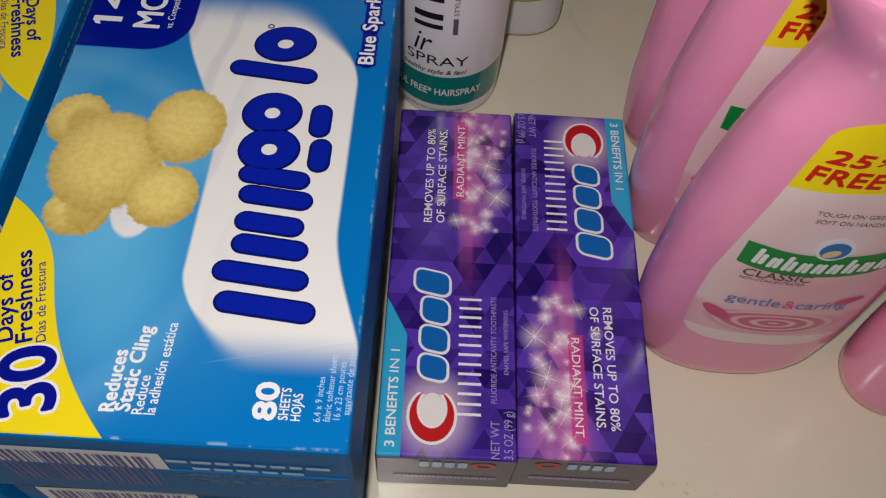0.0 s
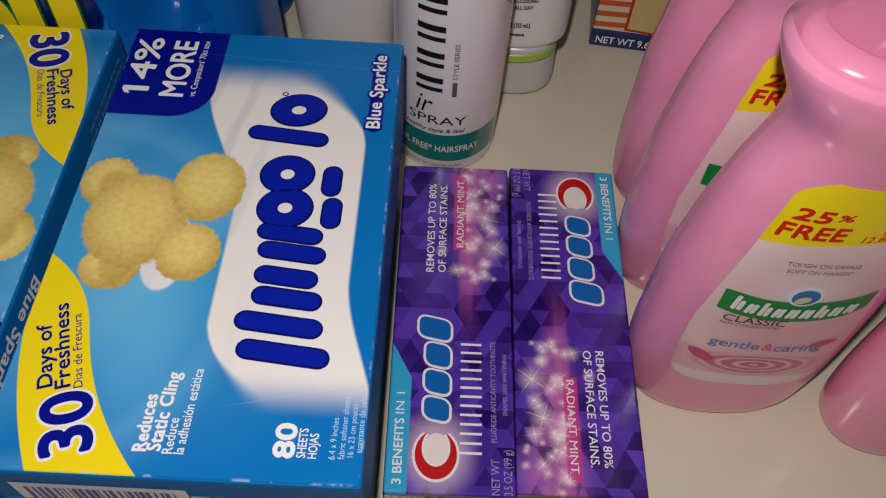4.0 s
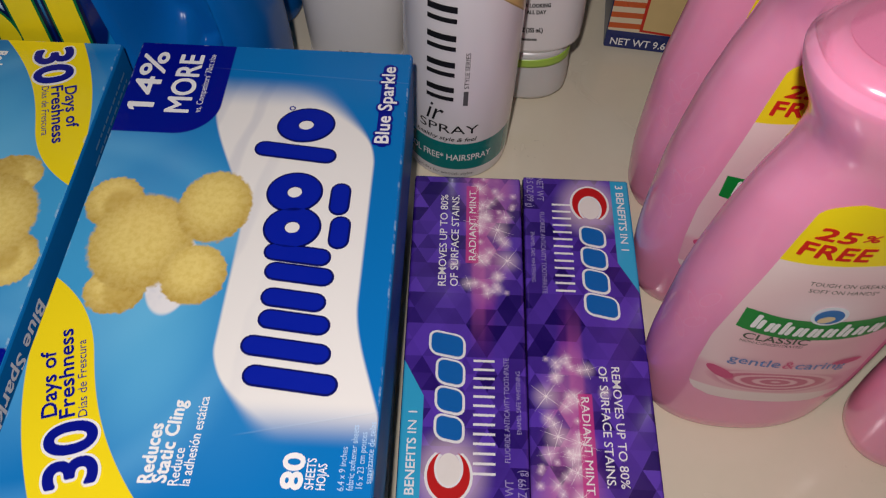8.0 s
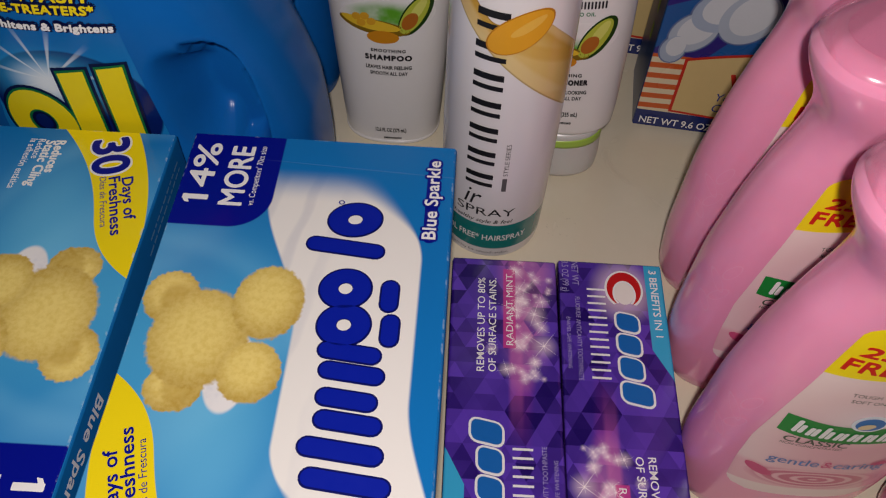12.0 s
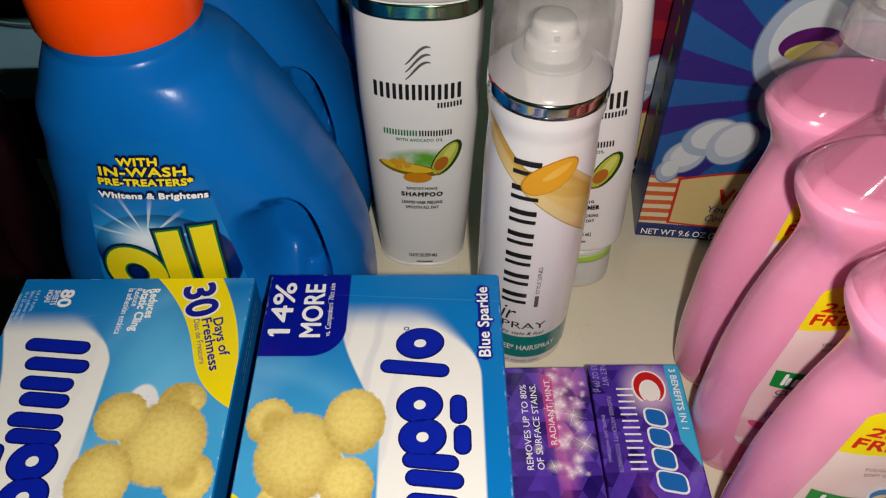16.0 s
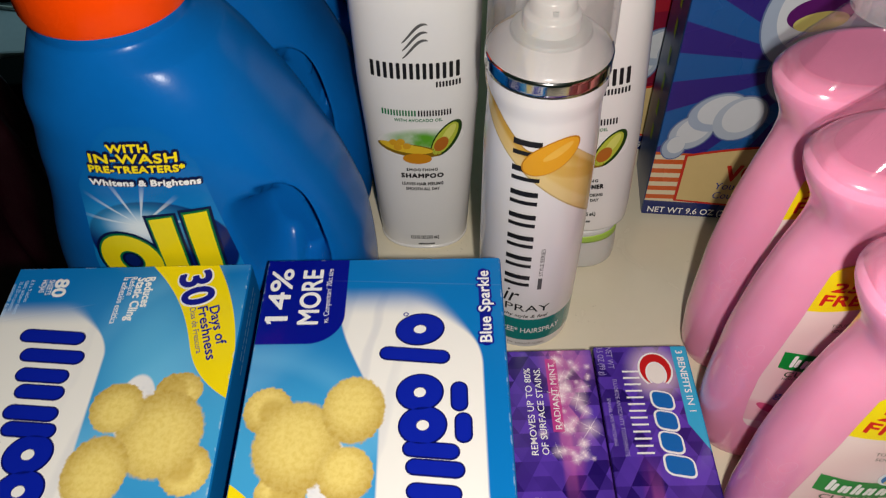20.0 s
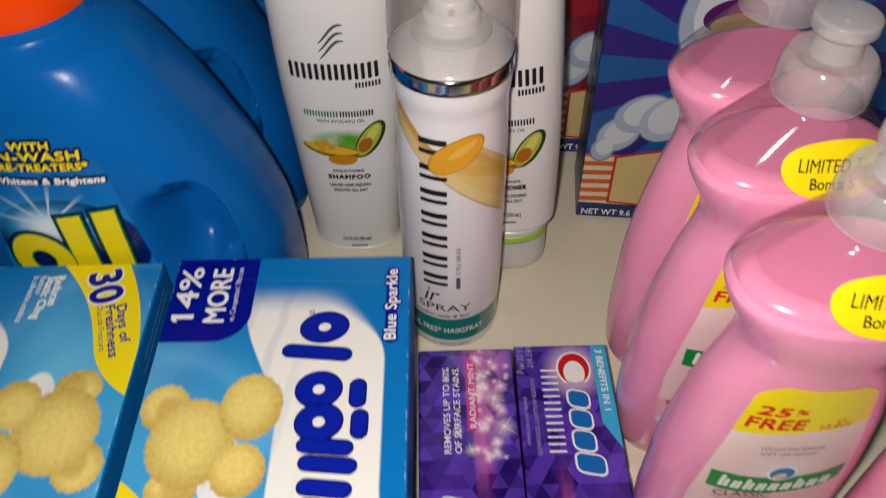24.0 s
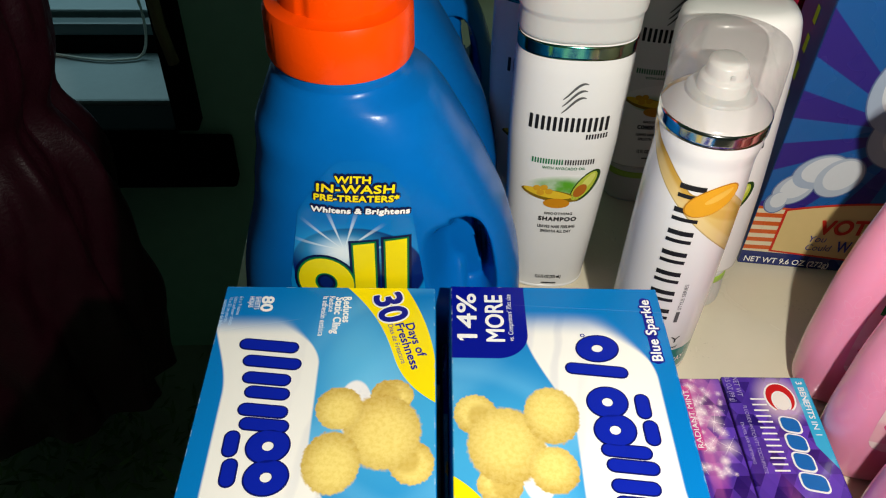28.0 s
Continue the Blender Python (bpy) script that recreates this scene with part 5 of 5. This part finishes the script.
def cereal_box(m, label, mat, side, body_label):
    c = empty("cereal_box", m, label, "box", "cereal boxes")
    part("box_body", box(0, BW, 0.0004, BD, 0, BH, 0.001), side, c)
    part("front_panel", box(0.0004, BW - 0.0004, -0.0002, 0.0006, 0.0004, BH - 0.0004, 0.0002, 1), mat, c, body_label)
    up_ = lambda k: upright(-0.0002 - k)

    def words(r, colour, lift=0.0012):
        part("lettering", bend(text(*r[0], **r[1]), up_(lift), 0), ink(*colour), c)

    for g, lift, colour in ((0.0018, 0.0003, ("poster_red", (0.55, 0.03, 0.015))), (0.0, 0.0005, ("poster_cream", (0.66, 0.5, 0.22)))):
        lo, hi = (lambda u, g=g: 0.0165 - g - 0.05 * (u - 0.02)), (lambda u, g=g: 0.055 + g + 0.3 * (u - 0.02) - 1.6 * (u - 0.02) ** 2)
        part("banner", bend(shell(lo, hi, 0.0212 - g, 0.125 + g, 24, 2), up_(lift)), ink(*colour), c, "cream paper banner edged in red")
    # pale rounded cloud shapes: shaded rims below, pale faces above, lit tops last
    clouds = ((0.019, 0.0755, 0.0155, 0.0115, 52), (0.032, 0.092, 0.0185, 0.0135, 32), (0.046, 0.0885, 0.018, 0.0145, 60), (0.0105, 0.0625, 0.007, 0.0095, -10), (0.085, 0.13, 0.034, 0.028, 40), (0.068, 0.163, 0.0265, 0.036, -10))
    for k, (cu, cv, ru, rv, tn) in enumerate(clouds):
        part("cloud_rim", bend(disc(cu, cv, ru + 0.001, rv + 0.001, tn, 2, 40), up_(0.0004)), ink("cloud_shade", (0.12, 0.17, 0.33)), c)
    for k, (cu, cv, ru, rv, tn) in enumerate(clouds):
        part("cloud_print", bend(disc(cu, cv, ru, rv, tn, 2, 40), up_(0.00045 + 0.00005 * k)), ink("cloud_%d" % (k % 2), (0.36, 0.44, 0.56) if k % 2 else (0.42, 0.49, 0.58)), c, "pale rounded cloud print")
        part("cloud_light", bend(disc(cu + 0.0012, cv + 0.0022, ru * 0.78, rv * 0.74, tn, 2, 36), up_(0.00047 + 0.00005 * k)), ink("cloud_light", (0.62, 0.66, 0.7)), c)
    part("round_print", bend(disc(0.0705, 0.1635, 0.0175, 0.0105, 14, 3, 36), up_(0.001)), ink("plum", (0.1, 0.01, 0.13)), c)
    part("round_print", bend(disc(0.072, 0.159, 0.0145, 0.0062, 14, 3, 36), up_(0.00115)), ink("straw", (0.66, 0.6, 0.18)), c)
    part("lettering", heavy(("VOT", 0.033, 0.0132, 0.0495, 0.0367), {"shear": 0.12, "turn": 5}, 0.0006, lambda k: up_(0.0012 + k)), ink("poster_red", (0.55, 0.03, 0.015)), c)
    words((("You", 0.0125, 0.006, 0.0445, 0.0285), {"shear": 0.2, "turn": 3}), ("poster_blue", (0.02, 0.04, 0.25)))
    words((("Could", 0.0185, 0.006, 0.0445, 0.02), {"shear": 0.2, "turn": 2}), ("poster_blue", (0.02, 0.04, 0.25)))
    words((("W", 0.0105, 0.0105, 0.066, 0.0205), {"bold": 0.02, "turn": 2}), ("poster_blue", (0.02, 0.04, 0.25)))
    words((("NET WT 9.6 OZ (272g)", 0.0635, 0.0052, 0.0035, 0.0038), {"bold": 0.012}), ("white", WHITE))
    b = bmesh.new()
    for k in range(9):
        q = 0.05 + 0.02 * k
        polygon([(0.012, q), (0.018, q), (0.018, q + 0.012), (0.012, q + 0.012)], b)
    part("side_print", bend(b, lambda u, v: Vector((-0.0003, u + 0.008, v))), ink("lime_print", (0.25, 0.42, 0.02)), c)
    part("tuck_top", box(0.001, BW - 0.001, 0.002, BD - 0.001, BH, BH + 0.0006, 0.0002, 1), carton_grey, c)
    return c


blue_side = plain("cereal_blue_side", (0.01, 0.055, 0.2), 0.3, 0.1, 20.0, 0.05)
red_side = plain("cereal_red_side", (0.2, 0.012, 0.02), 0.3, 0.1, 20.0, 0.05)
cereal_box(pose(0.1097, 0.394, 0, 0, 0, -8.7), "blue and purple cereal box with striped corner", cereal_art("cereal_front_print", (0.012, 0.1, 0.33), (0.03, 0.02, 0.2)), blue_side, "front with blue and purple rays")
cereal_box(pose(0.091, 0.4665, 0, 0, 0, -8.7), "red cereal box with striped corner, behind another box", cereal_art("cereal_red_print", (0.32, 0.012, 0.025), (0.2, 0.008, 0.03)), red_side, "front with red rays")

# ---- dish soap bottles ----
SOAP = [(z, 0, 0, a, b, n) for z, a, b, n in (
    (0.0, 0.0346, 0.0175, 2.3), (0.004, 0.0382, 0.0216, 2.3), (0.014, 0.0415, 0.0232, 2.3), (0.05, 0.0445, 0.0228, 2.3), (0.085, 0.0443, 0.0219, 2.3), (0.12, 0.0406, 0.0217, 2.3),
    (0.146, 0.0358, 0.0209, 2.2), (0.157, 0.0324, 0.0208, 2.2), (0.166, 0.0301, 0.021, 2.2), (0.173, 0.0295, 0.0217, 2.2), (0.18, 0.0312, 0.0232, 2.2), (0.187, 0.0348, 0.0249, 2.2), (0.194, 0.0385, 0.0261, 2.2),
    (0.2, 0.0402, 0.0265, 2.3), (0.2045, 0.0385, 0.0254, 2.5), (0.2115, 0.0322, 0.0222, 2.8), (0.2185, 0.0257, 0.0194, 2.6), (0.2265, 0.0183, 0.0164, 2.2), (0.23, 0.0152, 0.0148, 2.0),
    (0.238, 0.0146, 0.0146, 2.0),
)]
FILL = 0.2076
LIQUID = [r for r in SOAP if r[0] < 0.203] + [(0.205, 0, 0, 0.0379, 0.0249, 2.1), (0.2068, 0, 0, 0.0356, 0.0234, 2.05), (FILL, 0, 0, 0.033, 0.021, 2.0)]


def soap_label_art():
    a = Art("soap_label_print", 0.25, coat=0.2)
    u, v = a.x, a.z
    # cream ground with a rosy glow in the middle
    col = a.mix(a.noise(40.0), (0.82, 0.68, 0.63), (0.85, 0.72, 0.68))
    col = a.mix(a.mul(a.blob(u, v, 0.004, 0.084, 0.03, 0.04, 0.9), 0.85), col, (0.76, 0.33, 0.43))
    col = a.mix(a.mul(a.blob(u, v, 0.0, 0.1045, 0.014, 0.013, 0.9), 0.7), col, (0.86, 0.8, 0.8))
    d = a.m("SQRT", a.add(a.mul(u, u), a.mul(a.mul(a.sub(v, 0.0545), 2.9), a.mul(a.sub(v, 0.0545), 2.9))))
    ring = a.step(-0.2, 0.9, a.m("SINE", a.add(a.mul(d, 900.0), a.mul(a.noise(60.0), 2.0))))
    pool = a.step(0.0645, 0.0595, v)
    rip = a.mix(ring, (0.55, 0.1, 0.2), (0.8, 0.42, 0.49))
    col = a.mix(pool, col, a.mix(a.step(0.03, 0.016, d), (0.78, 0.43, 0.49), rip))
    col = a.mix(a.step(0.0452, 0.0442, v), col, (0.83, 0.66, 0.65))
    col = a.mix(a.step(0.1355, 0.136, a.sub(v, a.mul(u, 0.15))), col, YELLOW)
    return a.done(col, rough=a.add(0.2, a.mul(a.noise(25.0), 0.1)), bump=a.noise(60.0), strength=0.03)


soap_print = soap_label_art()


def soap(m, label, sticker=True):
    t = empty("dish_soap_bottle", m, label, "bottle", "dish soap bottles")
    part("soap_fill", loft(LIQUID, 60, 64, 0.0, FILL, True), pink_mat, t, "opaque pink liquid in a glossy bottle", True)
    top = LIQUID[-1]
    part("soap_surface", bend(disc(0, 0, top[3] - 0.0012, top[4] - 0.0012, 0, 4, 48), lambda u, v: Vector((u, v, FILL + 0.0004))), pink_top, t, "level surface of the pink liquid")
    part("clear_shoulder", loft(SOAP, 30, 64, 0.2045, 0.238, False, 0.0004), clear_pink, t, "clear empty shoulder of the bottle", True)
    cap = bmesh.new()
    rows = []
    for z, r in ((0.2305, 0.0158), (0.2308, 0.0168), (0.2318, 0.0168), (0.2322, 0.0171), (0.2432, 0.0167), (0.2442, 0.0161), (0.2462, 0.0152), (0.247, 0.0145), (0.2474, 0.0095)):
        rows.append([cap.verts.new((r * (1 - (0.016 if i % 2 and 0.232 < z < 0.2436 else 0)) * math.cos(2 * math.pi * i / 96), r * (1 - (0.016 if i % 2 and 0.232 < z < 0.2436 else 0)) * math.sin(2 * math.pi * i / 96), z)) for i in range(96)])
    for p, q in zip(rows, rows[1:]):
        for i in range(96):
            cap.faces.new((p[i], p[(i + 1) % 96], q[(i + 1) % 96], q[i]))
    cap.faces.new(rows[-1])
    cp = part("cap", crisp(cap), clear_cap, t, "frosted ribbed cap", True)
    part("push_top", crisp(loft([(0.247, 0, 0, 0.0088, 0.0088, 2), (0.2545, 0, 0, 0.0082, 0.0082, 2), (0.2552, 0, 0, 0.0086, 0.0086, 2), (0.2568, 0, 0, 0.0109, 0.0109, 2), (0.2574, 0, 0, 0.0113, 0.0113, 2), (0.2612, 0, 0, 0.0113, 0.0113, 2), (0.262, 0, 0, 0.0108, 0.0108, 2), (0.2624, 0, 0, 0.0098, 0.0098, 2)], 20, 40)), clear_cap, cp, "", True)
    lab = lambda k: front(SOAP, k)
    hw = lambda v: 0.0318 - 0.0102 * max(0.0, (v - 0.08) / 0.08) ** 1.15 - (0.004 * (1 - v / 0.06) if v < 0.06 else 0)
    b = bmesh.new()
    rows = []
    for j in range(57):
        v = 0.037 + 0.127 * j / 56
        wd = hw(v) - (0.008 * ((v - 0.154) / 0.01) ** 2 if v > 0.154 else 0)
        if v < 0.046:
            wd -= 0.009 - math.sqrt(max(0.0, 0.009 ** 2 - (0.046 - v) ** 2))
        rows.append([b.verts.new((-wd + 2 * wd * i / 26, v, 0)) for i in range(27)])
    for p, q in zip(rows, rows[1:]):
        for i in range(26):
            b.faces.new((p[i], p[i + 1], q[i + 1], q[i]))
    part("label", bend(b, lab(0.0003), 0), soap_print, t, "pink and white label with a yellow top", True)

    def words(r, colour, lift=0.0006):
        part("lettering", bend(text(*r[0], **r[1]), lab(lift)), ink(*colour), t)

    for row in (("25", 0.0118, 0.0053, -0.0202, 0.1456), ("%", 0.005, 0.0032, -0.0073, 0.1482), ("FREE", 0.0218, 0.0064, -0.0223, 0.1369)):
        part("lettering", heavy(row, {"shear": 0.2, "turn": 5, "space": 1.05}, 0.0003 if row[0] != "%" else 0.00012, lambda k: lab(0.0006 + k), 0.0025, 6), ink("label_red", (0.6, 0.02, 0.01)), t)
    words((("vs.", 0.0045, 0.0026, 0.0098, 0.1423), {"shear": 0.2, "turn": 5}), ("label_red", (0.6, 0.02, 0.01)))
    words((("12.6oz", 0.0125, 0.003, 0.0044, 0.1383), {"bold": 0.015, "shear": 0.2, "turn": 5}), ("label_red", (0.6, 0.02, 0.01)))
    words((("TOUGH ON GREASE", 0.0248, 0.0021, -0.0012, 0.1238), {"align": "C", "turn": 2}), ("olive", (0.06, 0.08, 0.05)))
    words((("SOFT ON HANDS*", 0.0225, 0.0021, -0.0012, 0.1199), {"align": "C", "turn": 2}), ("olive", (0.06, 0.08, 0.05)))
    mid = lambda u: 0.0953 + 0.06 * u + 6.0 * u * u
    lo, hi = (lambda u: mid(u) - 0.0068 + 3.0 * max(0.0, u - 0.018) ** 1.5), (lambda u: mid(u) + 0.0064 - 3.0 * max(0.0, -0.02 - u) ** 1.6)
    part("brand_band", bend(shell(lo, hi, -0.0268, 0.0268, 44, 4), lab(0.0005), 0), ink("green", GREEN), t, "green waving brand band")
    for k in range(9):
        u0 = -0.0218 + 0.0051 * k
        h = 0.0072 if k in (0, 2, 6) else 0.0046
        b = stroke(u0, mid(u0) - 0.0032, u0 + 0.0006, mid(u0) - 0.0032 + h, 0.0009)
        stroke(u0 + 0.0021, mid(u0) - 0.0032, u0 + 0.0025, mid(u0) - 0.0032 + 0.0046, 0.0009, b)
        part("brand_mark", bend(b, lab(0.0008)), ink("white", WHITE), t, "white block of the brand mark" if k == 0 else "")
    part("drop_print", bend(disc(0.0, 0.1063, 0.0062, 0.0062, 0, 3, 28), lab(0.0009)), ink("drop_white", (0.8, 0.85, 0.88)), t)
    part("drop_print", bend(disc(0.0, 0.1061, 0.0049, 0.0047, 0, 3, 28), lab(0.0011)), ink("drop_blue", (0.02, 0.17, 0.48)), t, "blue drop print")
    part("drop_print", bend(disc(-0.0006, 0.1045, 0.003, 0.002, 30, 3, 24), lab(0.0013)), ink("drop_sand", (0.75, 0.6, 0.35)), t)
    words((("CLASSIC", 0.0235, 0.0041, -0.0228, 0.0846), {"bold": 0.012, "turn": 0.5}), ("olive", (0.06, 0.08, 0.05)))
    words((("NON-CONCENTRATED", 0.0225, 0.0017, -0.0228, 0.0821), {"turn": 0.5}), ("olive", (0.06, 0.08, 0.05)))
    words((("gentle", 0.0195, 0.0052, -0.0225, 0.0668), {"bold": 0.01}), ("slate_blue", (0.12, 0.2, 0.42)))
    words((("&", 0.0045, 0.0052, -0.002, 0.0665), {}), ("rose", (0.6, 0.08, 0.2)))
    words((("caring", 0.0195, 0.0052, 0.0028, 0.0664), {"bold": 0.01}), ("slate_blue", (0.12, 0.2, 0.42)))
    for cu, cv, ru, rv, tn in ((-0.0225, 0.0575, 0.0065, 0.0028, -30), (0.0215, 0.0715, 0.0055, 0.0021, 12)):
        part("petal_print", bend(disc(cu, cv, ru, rv, tn, 2, 20), lab(0.0006)), ink("rose", (0.6, 0.08, 0.2)), t)
    if sticker:
        part("sticker", bend(disc(0.0035, 0.2125, 0.0205, 0.0108, -4, 6, 40), lab(0.0008)), ink("yellow", YELLOW), t, "yellow oval bonus sticker")
        words((("LIMITED T", 0.024, 0.0047, -0.0112, 0.2128), {"turn": -3}), ("black", BLACK), 0.0013)
        words((("Bonus S", 0.0168, 0.0038, -0.0065, 0.2068), {"bold": 0.008, "turn": -3}), ("black", BLACK), 0.0013)
    # moulded leaf relief on the flank, its glint painted as a lighter pink
    for cu, cv, ru, rv, tn in ((-0.0372, 0.098, 0.0062, 0.0018, 72), (-0.0402, 0.089, 0.0058, 0.0016, 114), (-0.0382, 0.082, 0.0062, 0.0018, 68), (-0.0412, 0.073, 0.0055, 0.0015, 108)):
        part("moulded_leaf", bend(disc(cu, cv, ru, rv, tn, 1, 24, 0.86), lab(0.0005), 0.0012), relief_glint_mat, t, "raised leaf outline moulded in the plastic")
    return t


s0 = soap(pose(0.1394, 0.1613, 0, 0, 0, -2.7), "pink dish soap bottle with frosted cap and label")
for x, y, r in ((0.1429, 0.2233, 3), (0.2268, 0.1415, 6)):
    copy_thing(s0, pose(x, y, 0, 0, 0, r))
soap(pose(0.1485, 0.2799, 0, 0, 0, 9), "pink dish soap bottle with frosted cap, no sticker", False)
